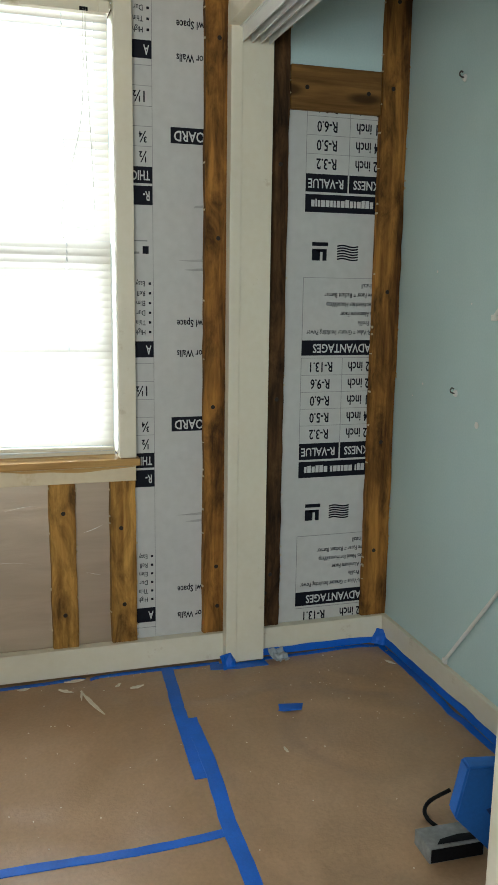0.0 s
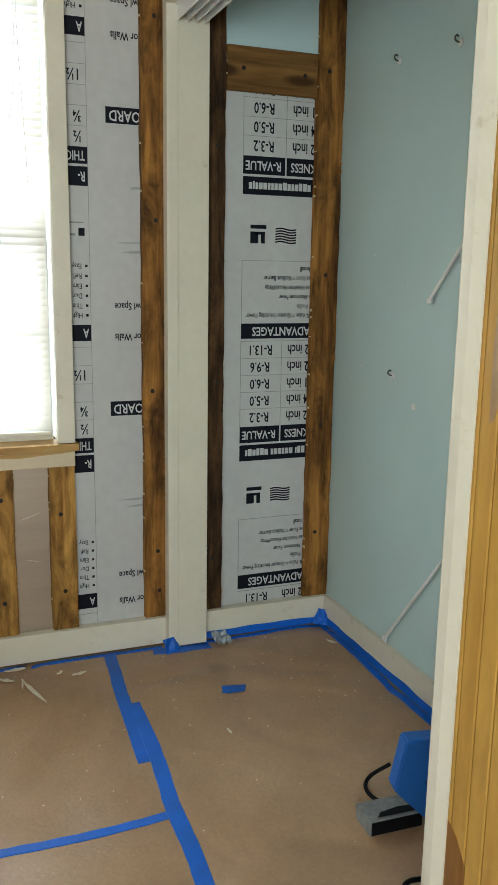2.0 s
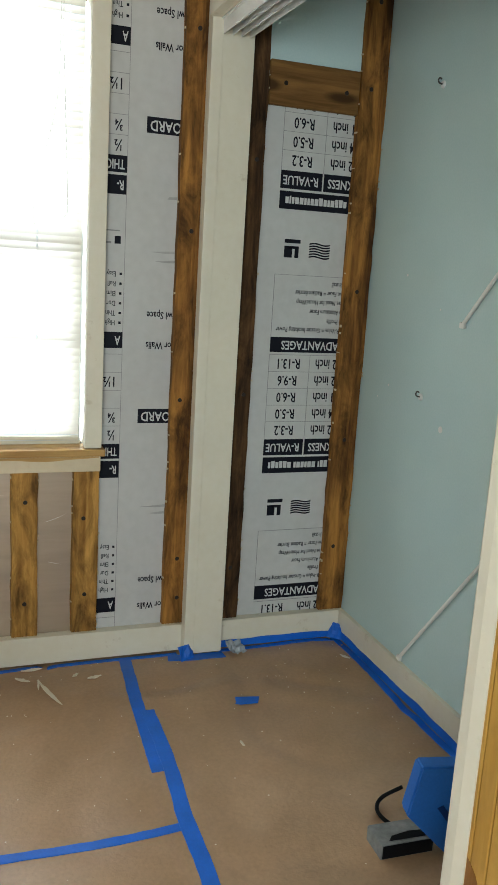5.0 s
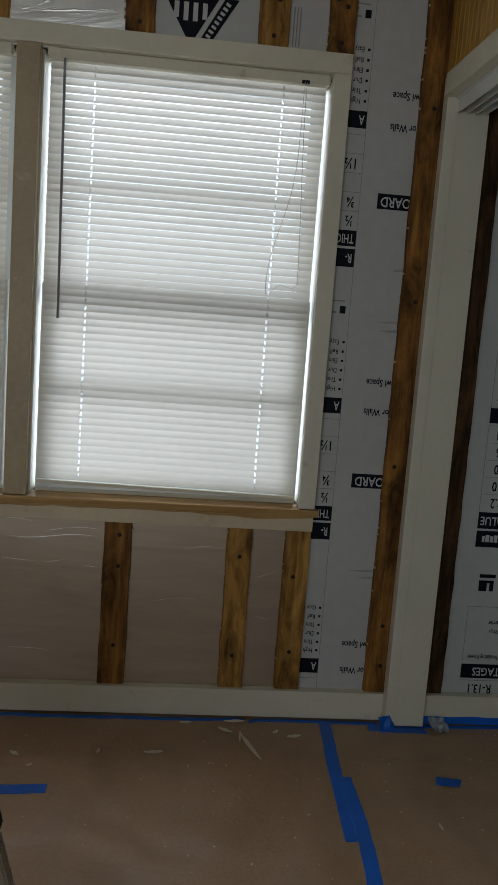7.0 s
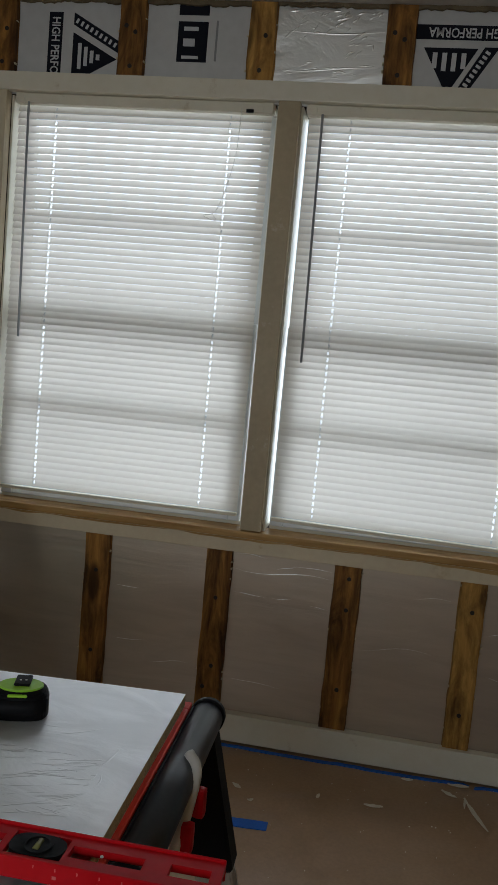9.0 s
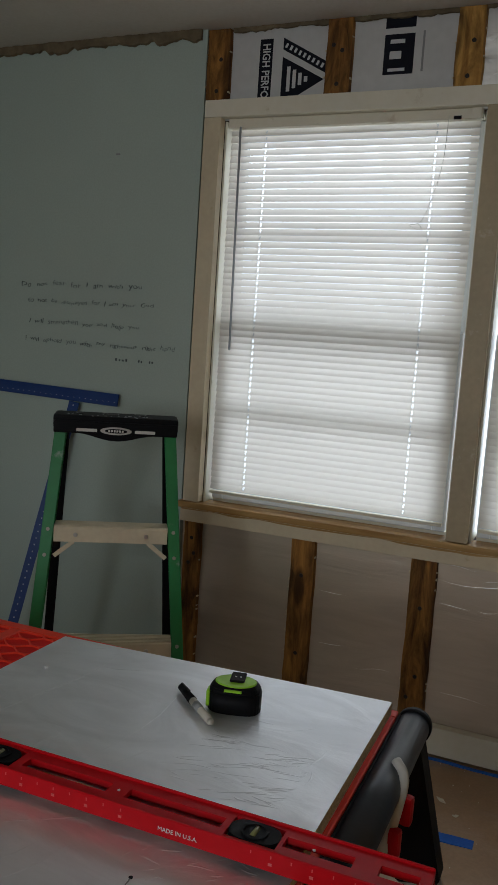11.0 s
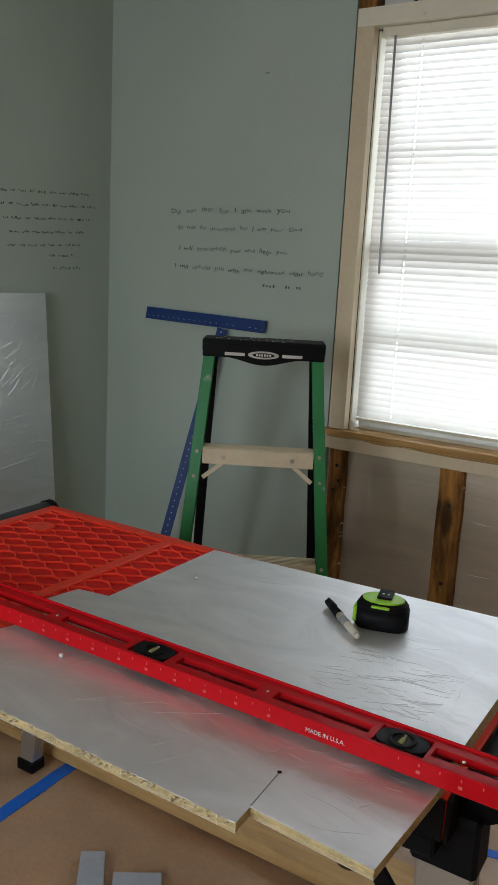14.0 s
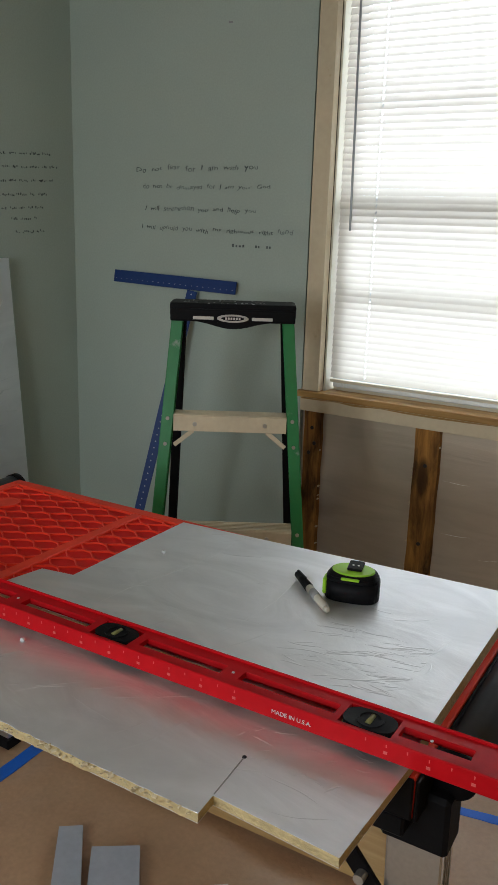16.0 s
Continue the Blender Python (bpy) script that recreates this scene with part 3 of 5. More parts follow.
triangle([(-1.345, 2.41), (-1.185, 2.325), (-1.345, 2.24)], M_INK, a, YP)
triangle([(-1.345, 2.475), (-1.345, 2.435), (-1.18, 2.345), (-1.18, 2.385)], M_INK, a, YP)
for k in range(4):
    wall_bar(-1.325 + 0.022 * k, -1.312 + 0.022 * k, 2.29 + 0.01 * k, 2.375 - 0.012 * k, M_PRINTW, a, YN - 0.0012, "emblem")
def band_bars(p0, p1, count, parent):
    """A row of small plain bars along a slanted printed band."""
    p0, p1 = Vector(p0), Vector(p1)
    turn = math.degrees(math.atan2(p1.y - p0.y, p1.x - p0.x))
    for k in range(count):
        p = p0.lerp(p1, (k + 0.5) / count)
        o = part("letter_bar", cube_bm((-0.0045, -0.0004, -0.008), (0.0045, 0.0004, 0.008)), M_PRINTW, parent)
        o.matrix_local = Matrix.Translation((p.x, YN - 0.0011, p.y)) @ pose(0, 0, 0, 0, -turn, 0)


band_bars((-1.34, 2.452), (-1.185, 2.367), 9, a)
band_bars((0.045, 2.39), (-0.032, 2.262), 9, b)
for z0, z1 in ((2.325, 2.455), (2.475, 2.512)):
    wall_bar(-0.975, -0.872, z0, z1, M_INK, upboards[1], YP, "pictogram")
wall_bar(-0.958, -0.9, 2.335, 2.345, M_PRINTW, upboards[1], YN - 0.0012, "pictogram")
wall_bar(-0.955, -0.915, 2.375, 2.40, M_PRINTW, upboards[1], YN - 0.0012, "pictogram")
wall_bar(-0.955, -0.905, 2.425, 2.438, M_PRINTW, upboards[1], YN - 0.0012, "pictogram")
wall_bar(-0.845, -0.838, 2.33, 2.46, M_LINE, upboards[1], YP, "text_line")
wall_bar(-0.19, 0.14, 2.42, 2.465, M_INK, b, YP)
wall_text("HIGH PERFORMA", -0.02, 2.443, 0.042, M_PRINTW, b, YN - 0.0014, squeeze=0.8)
triangle([(-0.16, 2.395), (0.01, 2.395), (-0.075, 2.25)], M_INK, b, YP)
triangle([(0.03, 2.40), (0.075, 2.40), (-0.03, 2.23), (-0.05, 2.26)], M_INK, b, YP)
for k in range(4):
    wall_bar(-0.13 + 0.03 * k, -0.115 + 0.03 * k, 2.32 + 0.008 * abs(k - 1.5), 2.38, M_PRINTW, b, YN - 0.0012, "emblem")
for k in range(3):
    wall_bar(0.252 + 0.01 * k, 0.256 + 0.01 * k, 2.28, 2.40, M_LINE, upboards[4], YP, "text_line")


# ---- trim round the windows ----
def trim(name, lo, hi, material, label, bevel=0.003):
    return structure(name, cube_bm(lo, hi, bevel, 2), material, label, "trim")


CF = 2.86
trim("trim_head", (-1.625, CF, 2.203), (0.449, 2.90, 2.264), M_WHITE, "cream painted window head casing, scuffed")
trim("trim_side_1", (-1.625, CF, 0.768), (-1.558, 2.90, 2.2025), M_CASING2, "pale tan window side casing")
trim("trim_mullion", (-0.606, CF, 0.768), (-0.534, 2.90, 2.2025), M_CASING, "yellowed tan mullion casing between the windows")
trim("trim_side_2", (0.392, CF, 0.768), (0.449, 2.90, 2.2025), M_WHITE, "cream painted window side casing")
trim("trim_stool", (-1.645, CF - 0.012, 0.742), (0.46, 2.955, 0.766), M_SILL, "stripped and stained wooden window stool", 0.004)
apron = trim("trim_apron", (-1.632, CF, 0.688), (0.447, 2.90, 0.740), M_CASING2, "tan-cream window apron with brown stain runs")
bm = bmesh.new()
prev = None
for k in range(171):
    x = -1.628 + 2.07 * k / 170
    low = 0.737 - 0.020 * abs(noise.noise(Vector((x * 2.3, 1.0, 0)))) - 0.008 * noise.noise(Vector((x * 9.0, 4.0, 0)))
    ring = [bm.verts.new((x, CF - 0.0007, low)), bm.verts.new((x, CF - 0.0007, 0.739)), bm.verts.new((x, CF + 0.001, 0.739)), bm.verts.new((x, CF + 0.001, low))]
    if prev:
        for q in range(4):
            bm.faces.new((prev[q], prev[(q + 1) % 4], ring[(q + 1) % 4], ring[q]))
    prev = ring
bmesh.ops.recalc_face_normals(bm, faces=bm.faces[:])
part("stain_run", bm, M_SILL, apron, "brown varnish stain running down the apron")
for i, (a, b) in enumerate(WIN):
    structure("window_reveal_%d" % (i + 1), joined(
        cube_bm((a - 0.004, 2.90, WZ0), (a + 0.003, 3.05, WZ1)), cube_bm((b - 0.003, 2.90, WZ0), (b + 0.004, 3.05, WZ1)),
        cube_bm((a + 0.012, 2.90, WZ1 - 0.012), (b - 0.012, 3.05, WZ1 + 0.004)), cube_bm((a + 0.012, 2.956, WZ0 - 0.004), (b - 0.012, 3.05, WZ0 + 0.012))),
        M_WHITE, "cream painted window jamb lining", "trim")


def window_unit(i, x0, x1):
    w = new("window_%d" % i)
    w.matrix_basis = UNIT
    tagged(w, "white double-hung window behind a closed blind", "window", "windows", "structure")
    mid = 1.44
    for name, y, z0, z1 in (("lower_sash", 2.940, WZ0 + 0.014, mid + 0.036), ("upper_sash", 2.972, mid - 0.036, WZ1 - 0.014)):
        f = 0.045
        a, b = x0 + 0.014, x1 - 0.014
        s = part(name, joined(cube_bm((a, y, z0), (a + f, y + 0.028, z1), 0.003), cube_bm((b - f, y, z0), (b, y + 0.028, z1), 0.003),
                              cube_bm((a + f, y, z0), (b - f, y + 0.028, z0 + f), 0.003), cube_bm((a + f, y, z1 - f), (b - f, y + 0.028, z1), 0.003)), M_VINYL, w)
        part("muntin", cube_bm((a + f, y + 0.004, (z0 + z1) / 2 - 0.016), (b - f, y + 0.024, (z0 + z1) / 2 + 0.016), 0.002), M_VINYL, s)
        p = part("pane", cube_bm((a + f - 0.004, y + 0.012, z0 + f - 0.004), (b - f + 0.004, y + 0.016, z1 - f + 0.004)), M_GLASS, s)
        p.visible_shadow = False
    return w


PITCH, SLAT = 0.0236, 0.0262


def slat_bm(length):
    """A shallow curved slat, lying along x."""
    bm = bmesh.new()
    rows = []
    for k in range(5):
        u = -0.5 + k / 4
        rows.append([bm.verts.new((x, u * SLAT, 0.0022 * (1 - 4 * u * u))) for x in (0, 0.1375, 0.1425, length - 0.1425, length - 0.1375, length)])
    for j, (p, q) in enumerate(zip(rows, rows[1:])):
        for i in range(5):
            # two routed cord holes
            if not (i in (1, 3) and j in (1, 2)):
                bm.faces.new((p[i], p[i + 1], q[i + 1], q[i]))
    bm.transform(pose(0, 0, 0, 66, 0, 0))
    return bm


def blind(x0, x1, drop_left, drop_right, cords):
    top, y = 2.21, 2.912
    b = thing("window_blind", pose(x0, y, top), "closed white vinyl mini blind glowing with daylight", "blind", "window blinds")
    L = x1 - x0
    part("headrail", cube_bm((-0.006, -0.022, -0.042), (L + 0.006, 0.012, -0.008), 0.002), M_WHITE, b, "cream metal headrail")
    for x in (-0.004, L - 0.028):
        part("bracket", cube_bm((x, -0.025, -0.043), (x + 0.032, -0.0225, -0.008), 0.001), M_WHITE, b)
    part("tilter", cube_bm((L - 0.085, -0.026, -0.043), (L - 0.06, -0.0225, -0.032)), M_BLACK, b)
    me = mesh_of("slat", slat_bm(L), M_SLAT, True)
    n = int((top - 0.053 - 0.80) / PITCH)
    r = random.Random(int(x0 * 100))
    for k in range(n):
        f = (k / n) ** 3
        s = part("slat", me, None, b)
        tilt = math.degrees(math.atan2(f * (drop_right - drop_left), L))
        s.matrix_local = pose(0, r.uniform(-0.0003, 0.0003), -0.055 - PITCH * k - f * drop_left, r.uniform(-0.5, 0.5), -tilt * -1, 0)
    zb = -0.055 - PITCH * n
    part("bottom_rail", bar_bm((0, 0, zb - drop_left), (L, 0, zb - drop_right), 0.022, 0.012, bevel=0.002), M_WHITE, b)
    for x in (0.14, L - 0.14):
        pts = [(x + (0.0025 if k % 2 else -0.0025), -0.0155, -0.05 - PITCH * k * 0.5) for k in range(2 * n)]
        part("ladder_cord", wire_bm(pts, 0.0007, 4), M_CORD, b)
    part("wand", tube_bm((0.047, -0.03, -0.04), (0.054, -0.024, -0.85), 0.0042, sides=8), M_WAND, b, "grey plastic tilt wand")
    part("lift_cord", wire_bm(curve_points(cords, 10), 0.0012, 5), M_CORD, b, "looped lift cord")
    return b


for i, (a, b) in enumerate(WIN):
    window_unit(i + 1, a, b)
blind(-1.532, -0.632, 0.0, 0.0, [(0.80, -0.025, -0.03), (0.79, -0.026, -0.2), (0.745, -0.028, -0.36), (0.70, -0.026, -0.385), (0.745, -0.027, -0.40), (0.72, -0.026, -0.37)])
blind(-0.508, 0.378, 0.0, 0.015, [(0.812, -0.025, -0.03), (0.80, -0.026, -0.35), (0.74, -0.027, -0.6), (0.735, -0.026, -0.72), (0.775, -0.027, -0.69), (0.83, -0.026, -0.69), (0.835, -0.027, -0.6), (0.82, -0.026, -0.2), (0.818, -0.025, -0.03)])

# baseboards
base = [("baseboard_1", (XL + 0.002, 2.862, 0.0), (0.764, 2.899, BT)), ("baseboard_2", (0.905, 2.862, 0.0), (XC - 0.022, 2.899, BT)),
        ("baseboard_3", (XC - 0.02, 1.0, 0.0), (XC - 0.001, 2.898, BT)), ("baseboard_4", (0.745, -1.2, 0.0), (0.763, 1.125, 0.12)),
        ("baseboard_5", (XL + 0.001, 2.165, 0.0), (XL + 0.02, 2.86, BT))]
for n, lo, hi in base:
    structure(n, cube_bm(lo, hi, 0.004, 2), M_WHITE, "cream painted baseboard with chipped paint", "baseboard")

# ---- closet front: partition, casing, track ----
part_wall = structure("wall_partition", joined(cube_bm((XP + 0.012, YB, 0), (0.885, 1.15, ZC)), cube_bm((XP + 0.012, 1.15, 2.172), (0.885, 2.88, ZC))), M_DOOR, "closet partition wall clad with pine beadboard", "wall")
for k in range(60):
    y1 = 1.158 - 0.042 * k
    part("beadboard_plank", cube_bm((XP, y1 - 0.039, 0.0), (XP + 0.012, y1, ZC - 0.003), 0.002), M_BEAD, part_wall)
for k in range(41):
    y1 = 2.878 - 0.042 * k
    part("beadboard_plank", cube_bm((XP, y1 - 0.039, 2.222), (XP + 0.012, y1, ZC - 0.003), 0.002), M_BEAD, part_wall)
TO_PARTITION = Matrix.Translation((XP - 0.0007, 0, 0)) @ Matrix(((0, 0, 1, 0), (1, 0, 0, 0), (0, 1, 0, 0), (0, 0, 0, 1)))
for outline, material, text in (
        ([(1.124, 0.0), (1.124, 0.455), (1.10, 0.44), (1.085, 0.42), (1.073, 0.404), (1.070, 0.36), (1.085, 0.30), (1.08, 0.12), (1.09, 0.0)], M_DOOR, "dark varnish run on the beadboard"),
        ([(1.094, 1.125), (1.084, 1.132), (1.075, 1.16), (1.058, 1.18), (1.05, 1.22), (1.036, 1.27), (1.02, 1.34), (1.0, 1.42), (0.985, 1.55), (0.99, 1.95), (1.05, 1.95), (1.062, 1.6), (1.085, 1.42), (1.096, 1.24)], M_VARNISH, "pale matt varnish patch on the beadboard")):
    bm = prism_bm(outline, 0.0, 0.0006)
    bm.transform(TO_PARTITION)
    part("varnish_stain", bm, material, part_wall, text)
trim("trim_closet_post_casing", (0.757, 2.815, 0.0), (0.795, 2.862, 2.222), M_WHITE, "cream painted closet opening casing")
trim("trim_closet_post", (0.795, 2.822, 0.0), (0.902, 2.90, 2.15), M_WHITE, "cream painted closet jamb")
structure("trim_closet_near_casing", prism_bm([(0.770, 1.126), (0.762, 1.126), (0.752, 1.146), (0.750, 1.167), (0.754, 1.174), (0.770, 1.174)], 0.0, 2.222), M_WHITE, "cream painted closet opening casing with sloped edge", "trim")
trim("trim_closet_near_jamb", (0.771, 1.152, 0.0), (0.895, 1.170, 2.15), M_WHITE, "cream painted closet jamb")
trim("trim_closet_head", (0.745, 1.1745, 2.150), (0.770, 2.814, 2.222), M_WHITE, "cream painted closet head casing")
trim("trim_closet_head_jamb", (0.771, 1.171, 2.152), (0.902, 2.821, 2.170), M_WHITE, "cream painted closet head jamb")
track = thing("sliding_door_track", pose(0.84, 2.0, 2.15), "white double sliding door track under the closet head", "door track")
for x in (-0.045, -0.015, 0.015, 0.045):
    part("rail", cube_bm((x - 0.002, -0.825, -0.045), (x + 0.002, 0.818, 0.0), 0.0008), M_WHITE2, track)
part("cap", cube_bm((-0.055, -0.825, -0.002), (0.055, 0.818, 0.0015)), M_WHITE2, track)

# ---- door in the side wall ----
trim("trim_door_side", (XL, 2.105, 0.0), (XL + 0.02, 2.16, 2.148), M_WHITE, "cream painted door casing")
trim("trim_door_head", (XL, 1.14, 2.149), (XL + 0.022, 2.162, 2.228), M_WHITE, "cream painted door head casing")
trim("trim_door_far_side", (XL, 1.142, 0.0), (XL + 0.02, 1.22, 2.148), M_WHITE, "cream painted door casing")
trim("trim_door_jamb", (XL - 0.118, 2.073, 0.0), (XL - 0.001, 2.104, 2.12), M_RAW, "bare pine door jamb")
trim("trim_door_jamb_head", (XL - 0.118, 1.222, 2.121), (XL - 0.001, 2.103, 2.149), M_RAW, "bare pine head jamb")
door = tagged(new("door_1"), "closed stained pine door in a bare frame", "door", kind="structure")
door.matrix_basis = UNIT
part("leaf", cube_bm((XL - 0.082, 1.225, 0.01), (XL - 0.042, 2.07, 2.115), 0.002), M_DOOR, door)
for z0, z1 in ((0.2, 0.95), (1.12, 2.0)):
    for y0, y1 in ((1.33, 1.62), (1.70, 1.94)):
        part("panel", cube_bm((XL - 0.044, y0, z0), (XL - 0.036, y1, z1), 0.006, 2), M_DOOR, door)

# frame of the assumed, unseen rear window that the fill comes through
rear = tagged(new("window_3"), "plain white framed window, assumed and out of view", "window", "windows", "structure")
rear.matrix_basis = UNIT
for n, lo, hi in (("window_frame", (-1.86, YB - 0.07, 0.89), (-1.80, YB - 0.01, 2.21)), ("window_frame", (-0.30, YB - 0.07, 0.89), (-0.24, YB - 0.01, 2.21)),
                  ("window_frame", (-1.80, YB - 0.07, 2.15), (-0.30, YB - 0.01, 2.21)), ("window_sill", (-1.92, YB - 0.07, 0.87), (-0.18, YB + 0.03, 0.889)), ("mullion", (-1.08, YB - 0.07, 0.89), (-1.02, YB - 0.01, 2.15))):
    part(n, cube_bm(lo, hi, 0.003), M_VINYL, rear)


# ---- ragged plaster where the ceiling meets the walls ----
def ragged(a, b, depth, seed, drop=0.05):
    """A torn edge hanging along the line a-b under the ceiling, standing out by depth."""
    a, b, depth = Vector(a), Vector(b), Vector(depth)
    bm = bmesh.new()
    n = int((b - a).length / 0.012)
    r = random.Random(seed)
    prev = None
    for i in range(n + 1):
        p = a.lerp(b, i / n)
        h = drop * (0.35 + 0.5 * abs(noise.noise(p * 9)) + 0.35 * abs(noise.noise(p * 31))) + r.uniform(0, 0.005)
        o = 0.6 + 0.8 * abs(noise.noise(p * 17 + Vector((3, 1, 2))))
        ring = [bm.verts.new(q) for q in (p, p + depth * o, p + depth * o * 0.8 - Vector((0, 0, h)), p - Vector((0, 0, h * 1.1)))]
        if prev:
            for k in range(4):
                bm.faces.new((prev[k], prev[(k + 1) % 4], ring[(k + 1) % 4], ring[k]))
        prev = ring
    bmesh.ops.recalc_face_normals(bm, faces=bm.faces[:])
    return bm


structure("trim_torn_edge_1", ragged((XL + 0.01, 2.878, ZC - 0.001), (-1.66, 2.878, ZC - 0.001), (0, -0.02, 0), 1), M_TORN, "torn brown drywall paper along the ceiling", "trim")
structure("trim_torn_edge_2", ragged((XL + 0.002, 1.6, ZC - 0.001), (XL + 0.002, 2.87, ZC - 0.001), (0.02, 0, 0), 2), M_TORN, "torn brown drywall paper along the ceiling", "trim")
structure("trim_torn_edge_3", ragged((-1.54, 2.896, ZC - 0.001), (0.14, 2.896, ZC - 0.001), (0, -0.012, 0), 3, 0.018), M_TORN, "torn brown drywall paper along the ceiling", "trim")


# ---- handwriting on the walls ----
def handwriting(name, lines, label):
    ob = thing(name, pose(0, 2.8795, 0), label, "writing")
    r = random.Random(15)
    for body, x0, x1, z in lines:
        words = [text_mesh(w, 0.05, r.choice((M_SCRAWL, M_SCRAWL, M_SCRAWL2)), "LEFT", 0.002) for w in body.split()]
        widths = [max(v.co.x for v in me.vertices) for me in words]
        k = (x1 - x0) / (sum(widths) + 0.030 * (len(words) - 1))
        x = x0
        for me, w in zip(words, widths):
            me.transform(Matrix(((k, r.uniform(-0.05, 0.2), 0, 0), (0, 0.50 * k + r.uniform(0.05, 0.2), 0, 0), (0, 0, 1, 0), (0, 0, 0, 1))))
            for v in me.vertices:
                q = Vector((v.co.x * 38 + x * 90, v.co.y * 30, z * 50))
                v.co.x += 0.0045 * noise.noise(q)
                v.co.y += 0.0075 * noise.noise(q + Vector((7, 3, 1)))
            p = part("word", me, None, ob)
            p.matrix_local = Matrix.Translation((x, -0.0006, z + r.uniform(-0.004, 0.004))) @ pose(0, 0, 0, 0, r.uniform(-4, 3), 0) @ ON_WALL
            x += (w + 0.030) * k
    return ob


verse = handwriting("handwritten_note", [("Do not fear for I am with you", -2.452, -1.867, 1.575), ("do not be dismayed for I am your God", -2.418, -1.81, 1.507),
                                         ("I will strengthen you and help you", -2.404, -1.87, 1.42), ("I will uphold you with my righteous right hand", -2.423, -1.705, 1.345)],
                    "black marker handwriting on the aqua wall")
for x, w, h in ((-1.974, 0.012, 0.016), (-1.957, 0.010, 0.011), (-1.943, 0.013, 0.010), (-1.926, 0.011, 0.015), (-1.868, 0.010, 0.014), (-1.855, 0.008, 0.012), (-1.818, 0.008, 0.013), (-1.806, 0.009, 0.012)):
    part("letter_bar", cube_bm((x, -0.001, 1.284), (x + w * 0.7, 0.0, 1.284 + h * 0.7)), M_SCRAWL, verse)
note = thing("handwritten_note", pose(XL + 0.0005, 0, 0), "smaller faint black handwriting beside the corner", "writing")
r = random.Random(8)
for k, (y0, y1) in enumerate(((2.27, 2.74), (2.26, 2.78), (2.28, 2.76), (2.31, 2.72), (2.3, 2.70), (2.52, 2.66), (2.54, 2.7))):
    y, z = y0, 1.60 - 0.052 * k + (0.02 if k > 4 else 0)
    while y < y1:
        w = r.uniform(0.02, 0.06)
        x = y
        while x < min(y + w, y1):
            h = r.uniform(0.006, 0.017)
            zz = z + (y - y0) * 0.05 + r.uniform(-0.003, 0.003)
            part("pen_stroke", cube_bm((0.0, x, zz), (0.0006, x + r.uniform(0.003, 0.008), zz + h * 0.55)), M_SCRAWL2 if r.random() < 0.6 else M_SCRAWL, note)
            x += r.uniform(0.007, 0.011)
        y += w + 0.018

single("wall_mark", cube_bm((-2.012, 2.8785, 2.082), (-1.994, 2.8795, 2.089)), M_LINE, "short dark scuff on the aqua wall", "mark")


# ---- floor: tape, chips, offcuts ----
def tape(points, w, seed, label="blue masking tape stuck on the paper"):
    """A strip of tape along points on the floor, with torn ends."""
    r = random.Random(seed)
    bm = bmesh.new()
    pts = [Vector((x, y, 0)) for x, y in points]
    line = []
    for a, b in zip(pts, pts[1:]):
        n = max(2, int((b - a).length / 0.03))
        line += [a.lerp(b, i / n) for i in range(n)]
    line.append(pts[-1])
    prev = None
    for i, p in enumerate(line):
        d = (line[min(i + 1, len(line) - 1)] - line[max(i - 1, 0)]).normalized()
        s = Vector((-d.y, d.x, 0))
        h = floor_height(p.x, p.y) + 0.0022 + 0.0012 * abs(noise.noise(p * 19))
        e = [r.uniform(-0.0012, 0.0012) for _ in range(2)]
        top = [bm.verts.new(p + s * (w / 2 + e[0]) + Vector((0, 0, h))), bm.verts.new(p - s * (w / 2 + e[1]) + Vector((0, 0, h)))]
        low = [bm.verts.new(v.co - Vector((0, 0, 0.003))) for v in top]
        ring = [top[0], top[1], low[1], low[0]]
        if prev:
            for k in range(4):
                bm.faces.new((prev[k], prev[(k + 1) % 4], ring[(k + 1) % 4], ring[k]))
        else:
            bm.faces.new(ring)
        prev = ring
    bm.faces.new(prev[::-1])
    bmesh.ops.recalc_face_normals(bm, faces=bm.faces[:])
    return single("masking_tape", bm, M_TAPE, label, "tape", group="floor tape")


tape([(0.548, 2.855), (0.524, 2.55), (0.512, 2.30), (0.505, 2.15)], 0.042, 1, "far length of blue masking tape along the floor seam")
tape([(0.546, 2.477), (0.545, 2.28), (0.538, 2.13), (0.524, 1.95), (0.525, 1.74), (0.517, 1.6), (0.495, 0.9), (0.47, -1.0)], 0.042, 2, "long overlapping length of blue masking tape along the seam")
tape([(0.503, 1.915), (0.277, 1.902), (0.147, 1.908), (-0.5, 1.893), (-1.0, 1.83)], 0.028, 3, "narrow blue masking tape crossing towards the table")
single("masking_tape", prism_bm([(0.798, 2.513), (0.931, 2.487), (0.914, 2.453), (0.806, 2.459)], -0.012, floor_height(0.86, 2.48) + 0.003), M_TAPE, "loose torn scrap of blue tape on the closet floor", "tape", group="floor tape")
tape([(-0.56, 2.385), (-0.365, 2.39)], 0.045, 5, "short scrap of blue tape on the floor")
tape([(-1.60, 0.6), (-1.625, 1.085), (-1.64, 1.52), (-1.66, 2.3)], 0.04, 6, "seam of blue tape under the work table")
tape([(0.90, 2.845), (1.15, 2.84), (1.39, 2.845)], 0.02, 7, "blue tape along the closet baseboard")
tape([(1.385, 2.85), (1.378, 2.4), (1.385, 1.9), (1.38, 1.1)], 0.026, 8, "blue tape along the closet side baseboard")
tape([(-1.2, 2.85), (-0.4, 2.845), (0.3, 2.85), (0.74, 2.85)], 0.018, 9, "blue tape edging under the baseboard")
